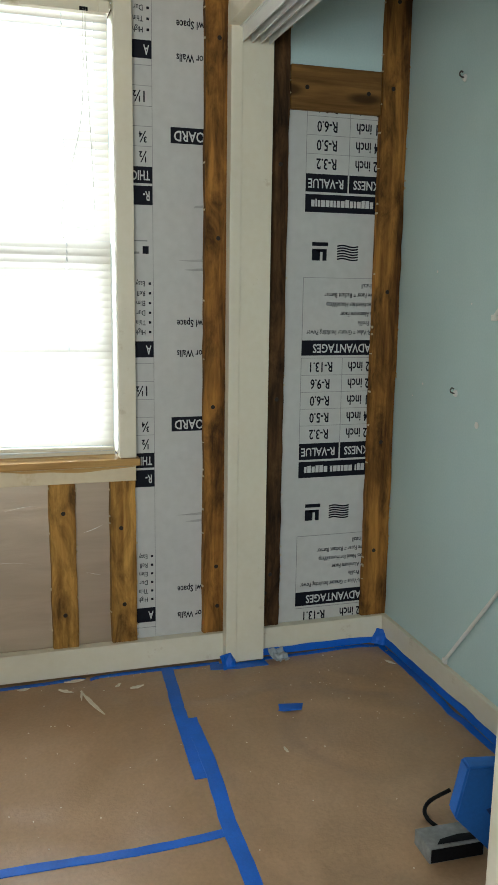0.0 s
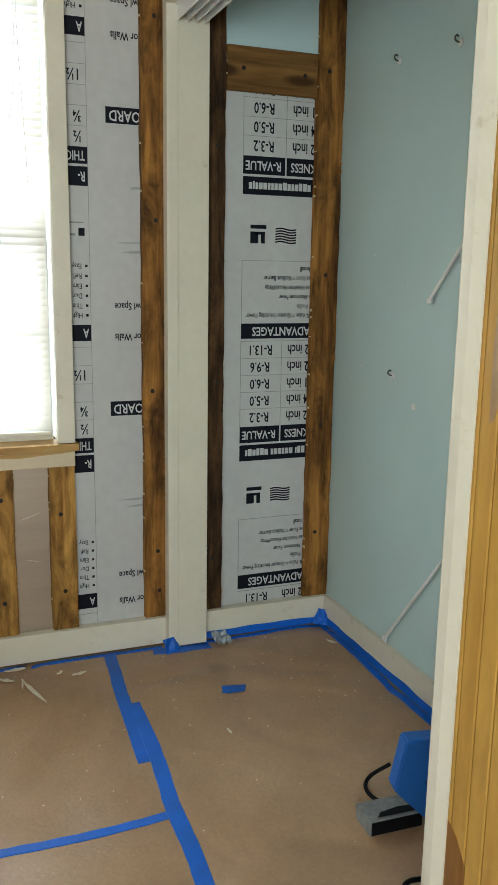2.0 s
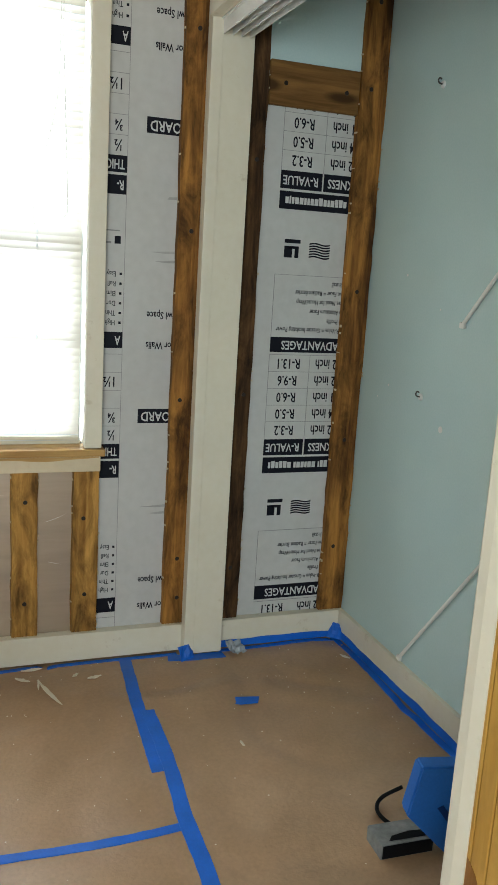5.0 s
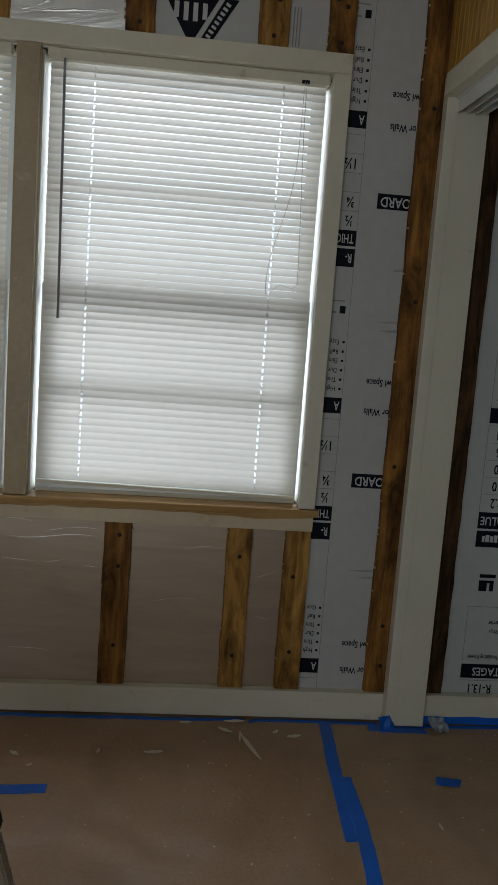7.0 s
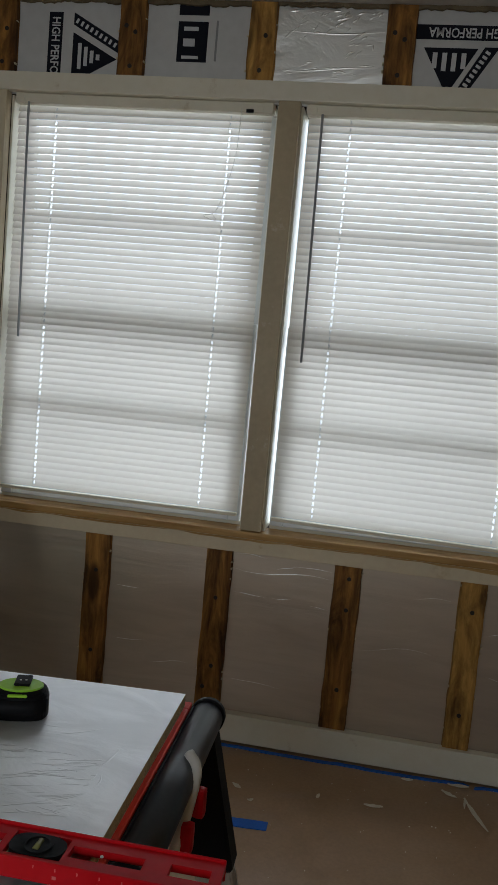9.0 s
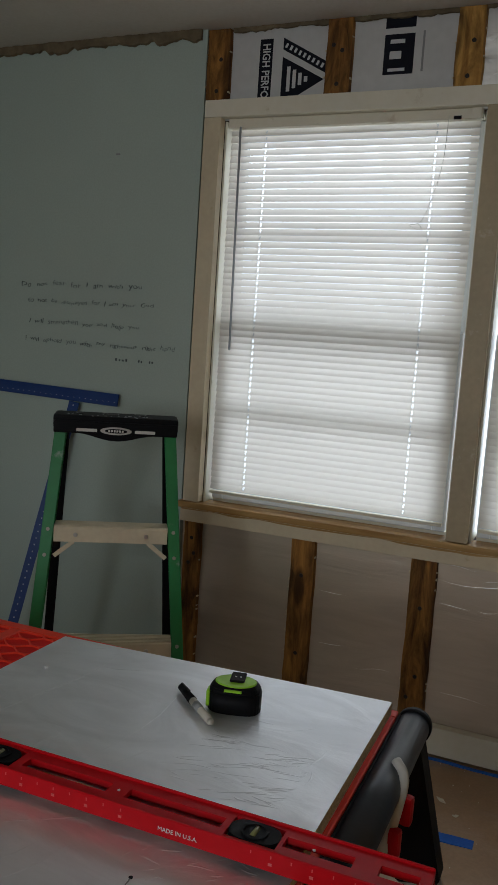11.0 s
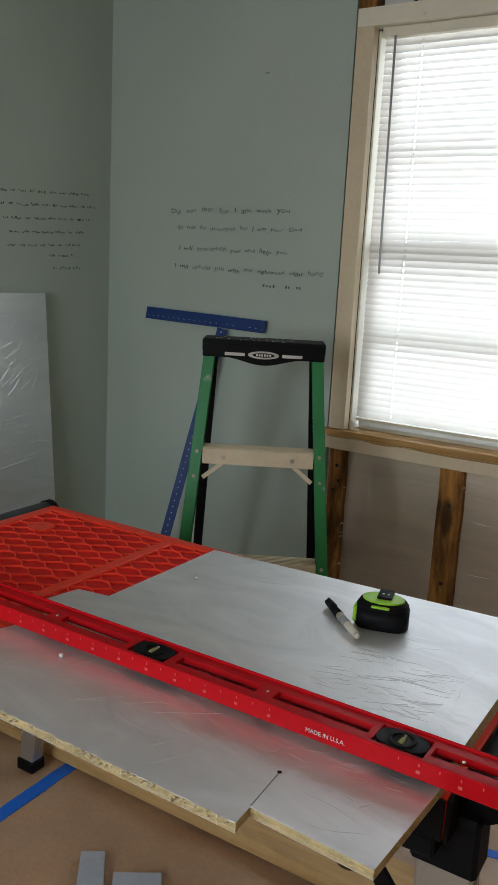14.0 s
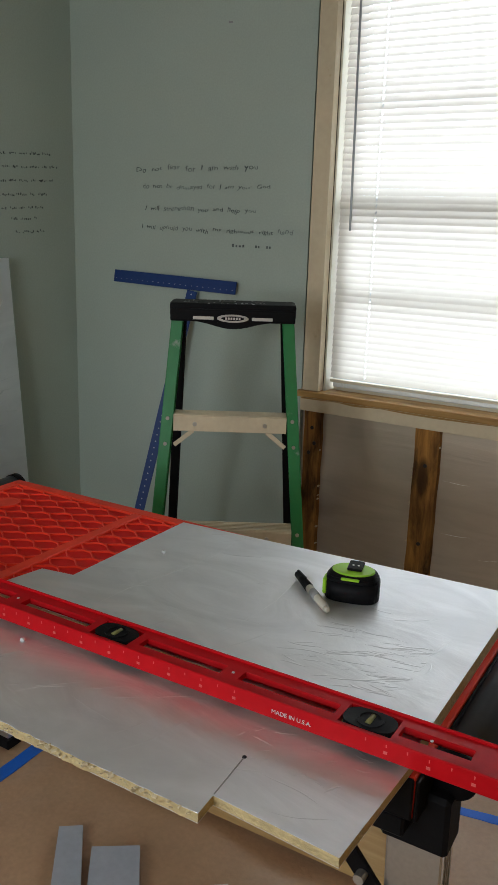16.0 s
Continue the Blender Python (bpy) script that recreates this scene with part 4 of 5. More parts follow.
tape([(0.70, 2.82), (0.80, 2.80), (0.91, 2.81)], 0.045, 10, "crumpled blue tape round the closet post")
def climbing_tape(a, b, out, h, seed):
    """Tape pressed on a baseboard's face, its upper edge wavy."""
    a, b, out = Vector(a), Vector(b), Vector(out)
    n = int((b - a).length / 0.03)
    bm = bmesh.new()
    prev = None
    for i in range(n + 1):
        p = a.lerp(b, i / n) + out * (0.0016 + 0.001 * abs(noise.noise(Vector((i * 0.7, seed, 0)))))
        top = h + 0.012 * noise.noise(Vector((i * 0.23, seed, 3)))
        ring = [bm.verts.new(p + out * 0.004 + Vector((0, 0, -0.004))), bm.verts.new(p + Vector((0, 0, top)))]
        if prev:
            bm.faces.new((prev[0], ring[0], ring[1], prev[1]))
        prev = ring
    bm.normal_update()
    bmesh.ops.solidify(bm, geom=bm.faces[:], thickness=0.0006)
    return single("masking_tape", bm, M_TAPE, "blue tape folded up the closet baseboard", "tape", group="floor tape")


climbing_tape((0.91, 2.862, 0.0), (1.395, 2.862, 0.0), (0, -1, 0), 0.021, 1)
climbing_tape((1.40, 2.858, 0.0), (1.40, 1.1, 0.0), (-1, 0, 0), 0.023, 5)
for k, (x, y, z, rx, rz) in enumerate(((0.765, 2.80, 0.014, 60, 20), (1.38, 2.845, 0.022, 60, -40))):
    bm = bmesh.new()
    bmesh.ops.create_grid(bm, x_segments=6, y_segments=4, size=0.03)
    for v in bm.verts:
        v.co.z = 0.012 * noise.noise(v.co * 40 + Vector((k, 0, 0)))
    bm.normal_update()
    bmesh.ops.solidify(bm, geom=bm.faces[:], thickness=0.0008)
    single("masking_tape", bm, M_TAPE, "crumpled loose end of blue tape at the baseboard", "tape", pose(x, y, z, rx, 0, rz), "floor tape")


bm = bmesh.new()
bmesh.ops.create_grid(bm, x_segments=8, y_segments=6, size=0.032)
for v in bm.verts:
    v.co.z = 0.016 * noise.noise(v.co * 55 + Vector((5, 1, 0))) + 0.006 * noise.noise(v.co * 140)
bm.normal_update()
bmesh.ops.solidify(bm, geom=bm.faces[:], thickness=0.0006)
single("plastic_scrap", bm, M_GREY, "crumpled grey plastic film scrap beside the closet post", "scrap", pose(0.962, 2.828, 0.008, 25, 0, 15))


def chip(x, y, length, w, rz, seed, bend=0.0):
    """A curled flake of old paint."""
    r = random.Random(seed)
    bm = bmesh.new()
    rows = []
    for i in range(7):
        u = i / 6 - 0.5
        s = w * (0.35 + 0.65 * (1 - abs(2 * u) ** 2)) * r.uniform(0.8, 1.1)
        c = bend * (u * u) * length
        rows.append([bm.verts.new((u * length, c - s / 2, 0.002 + 0.006 * abs(u))), bm.verts.new((u * length, c + s / 2, 0.003 + r.uniform(0, 0.004)))])
    for a, b in zip(rows, rows[1:]):
        bm.faces.new((a[0], b[0], b[1], a[1]))
    bm.normal_update()
    bmesh.ops.solidify(bm, geom=bm.faces[:], thickness=0.0015)
    return single("paint_chip", bm, M_CHIP, "curled cream paint chip on the paper", "paint chip", pose(x, y, floor_height(x, y) + 0.001, 0, 0, rz), "paint chips")


chip(0.186, 2.768, 0.055, 0.014, -34, 1)
chip(0.26, 2.66, 0.185, 0.013, -72, 2, 0.05)
chip(0.232, 2.715, 0.06, 0.007, -95, 14)
chip(-0.058, 2.618, 0.06, 0.014, 5, 3)
chip(-0.496, 2.591, 0.04, 0.014, -40, 4)
chip(-0.234, 2.607, 0.03, 0.01, 80, 5)
chip(0.781, 2.230, 0.03, 0.011, 95, 6)
chip(1.345, 2.682, 0.045, 0.012, -60, 7)
chip(-0.44, 2.53, 0.02, 0.01, 30, 8)
chip(0.42, 2.73, 0.05, 0.014, 15, 9)
chip(0.36, 2.76, 0.03, 0.01, 45, 10)
chip(0.05, 2.82, 0.04, 0.012, 5, 11)
chip(0.22, 2.83, 0.07, 0.014, 3, 12)
bm = bmesh.new()
r = random.Random(12)
for _ in range(240):
    x, y = r.uniform(-1.9, 1.35), 2.85 - abs(r.gauss(0, 0.55))
    if y < 1.0:
        continue
    s = r.uniform(0.0012, 0.004)
    c = bmesh.ops.create_cube(bm, size=1, matrix=pose(x, y, floor_height(x, y) + 0.001, r.uniform(-20, 20), r.uniform(-20, 20), r.uniform(0, 180)) @ Matrix.Diagonal((s, s * r.uniform(0.4, 1), 0.002, 1)))
single("floor_debris", bm, M_CHIP, "fine scattered plaster crumbs on the paper", "debris", kind="stuff")

# offcuts and plank under the table
plank = thing("pine_plank", pose(-1.35, 1.585, 0.0, 0, 0, 1.0), "knotty pine plank lying on the papered floor", "plank")
part("board", cube_bm((-0.75, -0.075, 0.0), (0.74, 0.075, 0.036), 0.002), M_PLANK, plank)
for x, y in ((0.155, -0.03), (0.52, -0.02)):
    part("knot", prism_bm([(x + 0.022 * math.cos(a), y + 0.011 * math.sin(a)) for a in [k * math.tau / 14 for k in range(14)]], 0.0355, 0.0366), M_OLD, plank)
single("metal_offcut", prism_bm([(-1.363, 1.27), (-1.32, 1.304), (-1.14, 1.10), (-1.19, 1.055)], 0.0, 0.012, 0.001), M_GREY, "grey painted narrow offcut on the floor", "offcut")
single("metal_offcut", prism_bm([(-1.252, 1.259), (-1.165, 1.322), (-1.06, 1.19), (-1.145, 1.12)], 0.0, 0.018, 0.001), M_GREY, "grey square offcut on the floor", "offcut")
single("paper_scrap", prism_bm([(-1.02, 1.29), (-0.945, 1.35), (-0.84, 1.22), (-0.915, 1.16)], 0.0, 0.006, 0.001), M_PRINTW, "small white scrap on the floor", "scrap")

# ---- work table ----
TAB = pose(-0.449, 1.561, 0, 0, 0, 1.2)
table = thing("folding_work_table", TAB, "folding work table with red lattice top and dark tube ends", "table")
U0, V0, ZT = -1.288, -0.588, 0.717
top = part("tabletop", cube_bm((U0, V0, 0.652), (0.0, 0.0, 0.665), 0.003), M_RED, table, "red moulded plastic lattice tabletop")
for lo, hi in (((U0, -0.03, 0.664), (0, 0, ZT)), ((U0, V0, 0.664), (0, V0 + 0.03, ZT)), ((U0, V0 + 0.03, 0.664), (U0 + 0.03, -0.03, ZT)), ((-0.022, V0 + 0.03, 0.664), (0, -0.03, ZT)), ((-0.89, V0 + 0.03, 0.664), (-0.862, -0.03, ZT))):
    part("rim", cube_bm(lo, hi, 0.002), M_RED, top)


def lattice(u0, u1, v0, v1, d=0.0235, period=0.092, w=0.0042):
    """Shallow wavy ribs that meet and part again in long lens-shaped cells."""
    bm = bmesh.new()
    rows = int(round((v1 - v0) / d))
    d = (v1 - v0) / rows
    n = int(round((u1 - u0) / period * 14))
    for k in range(rows + 1):
        prev = None
        for i in range(n + 1):
            u = u0 + (u1 - u0) * i / n
            wave = max(-1.0, min(1.0, 1.18 * math.cos(u / period * math.tau)))
            v = min(max(v0 + k * d + (-1) ** k * d * 0.48 * wave, v0), v1)
            ring = [bm.verts.new(p) for p in ((u, v - w / 2, 0.711), (u, v + w / 2, 0.711), (u, v + w / 2 * 0.7, 0.7152), (u, v - w / 2 * 0.7, 0.7152))]
            if prev:
                for j in range(4):
                    bm.faces.new((prev[j], prev[(j + 1) % 4], ring[(j + 1) % 4], ring[j]))
            prev = ring
    bmesh.ops.recalc_face_normals(bm, faces=bm.faces[:])
    return bm


def ring_bm(x, y, r0, r1, z0, z1, sides=24):
    bm = bmesh.new()
    loops = []
    for r, z in ((r0, z0), (r0, z1), (r1, z1), (r1, z0)):
        loops.append([bm.verts.new((x + r * math.cos(k * math.tau / sides), y + r * math.sin(k * math.tau / sides), z)) for k in range(sides)])
    for a, b in zip(loops, loops[1:] + loops[:1]):
        for k in range(sides):
            bm.faces.new((a[k], a[(k + 1) % sides], b[(k + 1) % sides], b[k]))
    bmesh.ops.recalc_face_normals(bm, faces=bm.faces[:])
    return bm


# same plastic as the ribs, coloured darker to stand for shade between them
part("tray_floor", cube_bm((U0 + 0.03, V0 + 0.03, 0.690), (-0.89, -0.03, 0.7112)), M_REDSHADE, top, "recessed tray floor, its red darkened for shade")
part("tray_floor", cube_bm((-0.862, V0 + 0.03, 0.690), (-0.022, -0.03, 0.7112)), M_REDSHADE, top, "recessed tray floor, its red darkened for shade")
part("edge_strip", cube_bm((0.0005, V0, 0.65), (0.006, 0.0, 0.712), 0.002), M_BLACK, table)
part("edge_strip", cube_bm((U0, V0 - 0.006, 0.655), (0.0, V0 - 0.0005, 0.715), 0.002), M_BLACK, table)
part("lattice", lattice(U0 + 0.03, -0.89, V0 + 0.03, -0.03), M_RED, top)
part("lattice", lattice(-0.862, -0.6, V0 + 0.03, -0.03), M_RED, top)
part("boss", joined(ring_bm(-1.185, -0.14, 0.027, 0.032, 0.700, 0.7162), tube_bm((-1.185, -0.14, 0.700), (-1.185, -0.14, 0.7158), 0.0268, sides=24)), [M_RED], top, "round moulded boss")
for v in (-0.02, V0 + 0.02):
    part("side_rail", cube_bm((U0 + 0.01, v - 0.02, 0.62), (-0.01, v + 0.02, 0.652), 0.004), M_BLACK, table)
for u in (0.029, U0 - 0.031):
    part("end_tube", tube_bm((u, V0 + 0.075, 0.688), (u, 0.015, 0.688), 0.031, sides=24), M_TUBE, table, "dark grey rounded end rail", True)
    for v in (V0 + 0.06, 0.0):
        part("corner_cap", tube_bm((u, v, 0.688), (u, v + 0.03, 0.688), 0.034, sides=24, bevel=0.006), M_BLACK, table, "", True)


def table_leg(top_at, foot_at, w=0.075, d=0.04, sleeve=0.30):
    a, b = Vector(top_at), Vector(foot_at)
    m1 = a.lerp(b, sleeve)
    part("leg_bracket", bar_bm(a, m1, w + 0.014, d + 0.02, (0, 1, 0), 0.006), M_BLACK, table, "black plastic leg bracket")
    leg = part("leg", bar_bm(m1, b + Vector((0, 0, 0.03)), w, d, (0, 1, 0), 0.003), M_ALU, table, "brushed aluminium leg")
    for k in range(4):
        off = Vector((w / 2 + 0.0006, (k - 1.5) * 0.010, 0))
        part("rib", bar_bm(m1 + off, b + off + Vector((0, 0, 0.05)), 0.003, 0.005, (0, 1, 0)), M_ALU, leg)
    part("foot", bar_bm(b + Vector((0, 0, 0.034)), b, w + 0.008, d + 0.01, (0, 1, 0), 0.004), M_BLACK, table, "black rubber foot")


table_leg((0.015, -0.03, 0.67), (0.17, -0.03, 0.0), 0.07, 0.04, 0.38)
table_leg((-0.01, -0.52, 0.67), (-0.012, -0.47, 0.0), 0.08, 0.04, 0.14)
table_leg((-1.25, -0.045, 0.67), (-1.268, -0.10, 0.0), 0.05)
table_leg((-1.26, -0.56, 0.67), (-1.30, -0.62, 0.0), 0.06)
part("brace", bar_bm((-0.16, -0.58, 0.655), (-0.03, -0.52, 0.42), 0.03, 0.008, (0, 1, 0), 0.002), M_BLACK, table, "black steel folding brace")
part("brace", bar_bm((-0.14, -0.05, 0.655), (0.07, -0.04, 0.44), 0.03, 0.008, (0, 1, 0), 0.002), M_BLACK, table, "black steel folding brace")
part("brace", bar_bm((-1.1, -0.55, 0.655), (-1.255, -0.52, 0.42), 0.03, 0.008, (0, 1, 0), 0.002), M_BLACK, table, "black steel folding brace")
part("bolt", tube_bm((-0.075, -0.562, 0.505), (-0.075, -0.545, 0.505), 0.008, sides=10), M_ALU, table)

clamp = thing("spring_clamp", pose(-0.438, 1.33, 0.655, 0, 0, -8), "white spring clamp with red pads gripping the table end", "clamp")
part("handle", wire_bm(curve_points([(0.03, 0.03, 0.068), (0.052, 0.012, 0.05), (0.054, -0.02, 0.0), (0.044, -0.05, -0.07)], 6), 0.009, 10), M_PAD, clamp, "white plastic clamp handle", True)
for y, z in ((0.012, 0.0), (-0.035, -0.035)):
    part("pad", cube_bm((0.052, y - 0.010, z - 0.026), (0.072, y + 0.010, z + 0.024), 0.008, 2), M_LEVEL, clamp, "red rubber pad")


# ---- foam boards ----
def rough_slab(outline, z0, z1, seed, ragged_edges=(), amp=0.006, step=0.012):
    """A foil-faced foam slab: material 0 on the faces, 1 on the cut sides; some sides crumbled."""
    r = random.Random(seed)
    pts = []
    for i, a in enumerate(outline):
        b = outline[(i + 1) % len(outline)]
        a, b = Vector(a), Vector(b)
        n = max(1, int((b - a).length / step)) if i in ragged_edges else max(1, int((b - a).length / 0.15))
        d = (b - a).normalized()
        s = Vector((d.y, -d.x))
        for k in range(n):
            p = a.lerp(b, k / n)
            pts.append(p + s * (r.uniform(-amp, amp) if i in ragged_edges and k else 0))
    bm = bmesh.new()
    c = sum(pts, Vector((0, 0))) / len(pts)
    lay = []
    for z, k in ((z0, 0.0), (z0 + (z1 - z0) * 0.35, 0.5), (z0 + (z1 - z0) * 0.75, 0.5), (z1, 0.0)):
        lay.append([bm.verts.new((*(p + (Vector((r.uniform(-amp, amp), r.uniform(-amp, amp))) * k if ragged_edges else Vector((0, 0)))), z)) for p in pts])
    for a, b in zip(lay, lay[1:]):
        for k in range(len(pts)):
            f = bm.faces.new((a[k], a[(k + 1) % len(pts)], b[(k + 1) % len(pts)], b[k]))
            f.material_index = 1
    bm.faces.new(lay[0][::-1]), bm.faces.new(lay[-1])
    bmesh.ops.recalc_face_normals(bm, faces=bm.faces[:])
    return bm


def foam_board(name, outline, z0, z1, seed, edges, amp, facer, label, m=None):
    """Yellow foam core between two foil facers."""
    ob = thing(name, Matrix() if m is None else m, label, "foam board")
    part("core", rough_slab(outline, z0 + 0.0008, z1 - 0.0008, seed, edges, amp), [M_CORE, M_CORE], ob, "crumbly yellow foam core")
    top = part("facer", rough_slab(outline, z1 - 0.0008, z1, seed, edges, amp * 0.5), [facer, facer], ob, "creased foil facer")
    part("facer", prism_bm(outline, z0, z0 + 0.0008), facer, ob, "creased foil facer")
    return ob, top


def creases(lines, z, parent, material, lift=0.24, seed=1):
    """Soft tapered wrinkles raised on a facer that lies in x, y at height z."""
    r = random.Random(seed)
    bm = bmesh.new()
    for (x0, y0), (x1, y1), w in lines:
        a, b = Vector((x0, y0, z)), Vector((x1, y1, z))
        d = b - a
        s = Vector((-d.y, d.x, 0)).normalized()
        n, ph, amp = 8, r.uniform(0, 6), d.length * r.uniform(0.01, 0.05)
        prev = None
        for k in range(n + 1):
            t = k / n
            p = a + d * t + s * amp * math.sin(ph + 5.0 * t)
            f = max(0.06, math.sin(math.pi * t)) * r.uniform(0.8, 1.15)
            ring = [bm.verts.new(q) for q in (p - s * w * f - Vector((0, 0, 0.0002)), p - s * w * f * 0.35 + Vector((0, 0, w * lift * f * 0.8)), p + s * w * f * 0.2 + Vector((0, 0, w * lift * f)), p + s * w * f - Vector((0, 0, 0.0002)))]
            if prev:
                for q in range(3):
                    bm.faces.new((prev[q], ring[q], ring[q + 1], prev[q + 1]))
            prev = ring
    bmesh.ops.recalc_face_normals(bm, faces=bm.faces[:])
    return tagged(part("wrinkle_relief", bm, material, parent, "raised foil wrinkles", True), kind="stuff")


def scatter(r, count, box, length, angle, spread, width):
    """Random short lines in a box, mostly in one direction."""
    out = []
    for _ in range(count):
        x, y = r.uniform(box[0], box[1]), r.uniform(box[2], box[3])
        l, a = r.uniform(*length), math.radians(angle + r.uniform(-spread, spread))
        out.append(((x, y), (min(max(x + l * math.cos(a), box[0]), box[1]), min(max(y + l * math.sin(a), box[2]), box[3])), r.uniform(*width)))
    return out


_, top_foil = foam_board("foam_board", [(-0.458, 1.536), (-1.168, 1.478), (-1.166, 1.134), (-1.233, 1.122), (-1.252, 1.005), (-0.447, 1.005)], ZT + 0.0005, 0.742, 3, (4,), 0.002, M_FOIL, "foil-faced foam board cut to size on the table")
r = random.Random(21)
creases([((-1.03, 1.02), (-1.03, 1.49), 0.0022), ((-0.83, 1.02), (-0.82, 1.50), 0.0016), ((-0.93, 1.03), (-0.91, 1.12), 0.0022), ((-0.80, 1.05), (-0.75, 1.16), 0.0022)]
        + scatter(r, 60, (-0.72, -0.51, 1.08, 1.25), (0.02, 0.085), 21, 11, (0.0012, 0.0028))
        + scatter(r, 12, (-0.72, -0.52, 1.02, 1.12), (0.02, 0.06), 15, 30, (0.0015, 0.003))
        + scatter(r, 16, (-1.15, -0.5, 1.05, 1.48), (0.03, 0.10), 10, 60, (0.0012, 0.0024)), 0.742, top_foil, M_FOIL)
_, low_foil = foam_board("foam_offcut", [(-0.443, 1.003), (-1.213, 1.003), (-1.22, 0.944), (-1.271, 0.806), (-1.279, 0.749), (-0.613, 0.753), (-0.616, 0.788), (-0.449, 0.781)], ZT + 0.0005, 0.7315, 5, (4,), 0.0022, M_FOIL, "thin foil-faced foam offcut with crumbled yellow edge")
creases([((-1.13, 0.78), (-1.02, 0.93), 0.0018), ((-0.78, 0.76), (-0.72, 0.90), 0.0018), ((-0.98, 0.80), (-0.90, 0.90), 0.0016), ((-0.66, 0.83), (-0.58, 0.86), 0.002), ((-0.6, 0.86), (-0.5, 0.84), 0.002), ((-0.9, 0.85), (-0.8, 0.83), 0.0016), ((-0.55, 0.80), (-0.47, 0.83), 0.0016)]
        + scatter(r, 26, (-0.66, -0.47, 0.86, 0.99), (0.012, 0.04), 25, 50, (0.0014, 0.003)) + scatter(r, 9, (-1.2, -0.72, 0.78, 0.97), (0.03, 0.09), 50, 35, (0.0012, 0.0024)), 0.7315, low_foil, M_FOIL)
single("marker_line", bar_bm((-0.616, 0.79, 0.7318), (-0.624, 0.869, 0.7318), 0.0016, 0.0006), M_LINE, "pencil cutting line on the foam offcut", "mark")
single("marker_dot", tube_bm((-0.624, 0.869, 0.7314), (-0.624, 0.869, 0.7324), 0.003, sides=8), M_INK, "black marker dot on the foam offcut", "mark")
r = random.Random(77)
bits = []
for k in range(90):
    x = r.uniform(-1.275, -0.618)
    s = r.uniform(0.001, 0.0032)
    bit = cube_bm((-s * 1.3, -s * 0.8, -s * 0.35), (s * 1.3, s * 0.8, s * 0.35), s * 0.2)
    bit.transform(pose(x, 0.7485 + r.uniform(-0.005, 0.003), 0.7312 - abs(r.gauss(0, 0.0025)), r.uniform(-30, 30), r.uniform(-30, 30), r.uniform(0, 90)))
    bits.append(bit)
tagged(part("foam_crumbs", joined(*bits), M_FLECK, low_foil.parent, "loose foam crumbs along the torn edge"), kind="stuff")
for x, y, z in ((-1.095, 1.315, 0.742), (-1.07, 0.92, 0.7315)):
    single("foam_crumb", cube_bm((x - 0.004, y - 0.003, z), (x + 0.004, y + 0.003, z + 0.005), 0.0015), M_PRINTW, "white foam crumb on the foil", "crumb")

_, panel_foil = foam_board("foil_panel", [(0, 0), (-1.25, 0), (-1.25, 1.215), (0, 1.215)], -0.0125, 0.0125, 9, (), 0.0, M_FOILP, "large foil-faced foam panel leaning on the wall",
           Matrix.Translation((-2.69, 2.462, 0.0)) @ pose(0, 0, 0, 0, -4, 0) @ pose(0, 0, 0, 0, 0, 90) @ pose(0, 0, 0, 90, 0, 0))

creases(scatter(r, 16, (-0.42, -0.06, 0.80, 1.02), (0.05, 0.16), 48, 12, (0.003, 0.007)) + scatter(r, 6, (-0.3, -0.02, 0.95, 1.15), (0.02, 0.06), 60, 30, (0.002, 0.004))
        + [((-1.2, 0.725), (-0.002, 0.72), 0.006), ((-0.9, 0.515), (-0.004, 0.53), 0.007), ((-0.7, 1.12), (-0.004, 1.125), 0.003), ((-0.5, 0.35), (-0.01, 0.36), 0.004)]
        + scatter(r, 14, (-0.3, -0.02, 0.3, 0.7), (0.03, 0.10), 5, 25, (0.002, 0.005)), 0.0125, panel_foil, M_FOILP)

# ---- spirit level, lying on its side ----
level = thing("spirit_level", pose(-0.924, 0.976, 0.742, 0, 0, 1.0), "long red box-beam spirit level lying on its side", "spirit level")
LH, LW, LT = 0.649, 0.035, 0.028
holes = [(-0.552, -0.46), (-0.372, -0.224), (-0.194, -0.051), (0.051, 0.194), (0.224, 0.372), (0.46, 0.552), (0.585, 0.635), (-0.635, -0.585)]
vials = [-0.418, 0.0, 0.418]
for v in (-1, 1):
    f = part("flange", cube_bm((-LH, min(v * LW, v * (LW - 0.0045)), 0.0), (LH, max(v * LW, v * (LW - 0.0045)), LT), 0.0015), M_LEVEL, level, "glossy red flange with scale marks")
    if v < 0:
        r = random.Random(3)
        for k in range(46):
            x = -LH + 0.03 + k * 0.0275
            if 0.25 < x < 0.40:
                continue
            part("scale_mark", cube_bm((x, -LW - 0.0004, LT * 0.66), (x + 0.0014, -LW + 0.0005, LT * 0.80)), M_MARK, f)
            if k % 2:
                part("scale_figure", cube_bm((x - 0.0025, -LW - 0.0006, LT * 0.32), (x + 0.0025, -LW + 0.0005, LT * 0.46)), M_MARK, f)
        t = part("lettering", text_mesh("MADE IN U.S.A.", 0.0088, M_PRINTW, "CENTER"), None, f)
        t.matrix_local = Matrix.Translation((0.322, -LW - 0.0006, 0.012)) @ ON_WALL
        part("brand_bar", cube_bm((-0.46, -LW - 0.0006, 0.007), (-0.40, -LW + 0.0005, 0.013)), M_MARK, f)
cuts = [(a, b, 0.0115) for a, b in holes] + [(v - 0.036, v + 0.036, 0.023) for v in vials]
xs = sorted({-LH, LH, *[c[0] for c in cuts], *[c[1] for c in cuts]})
vs = [-LW + 0.004, -0.023, -0.0115, 0.0115, 0.023, LW - 0.004]
bm = bmesh.new()
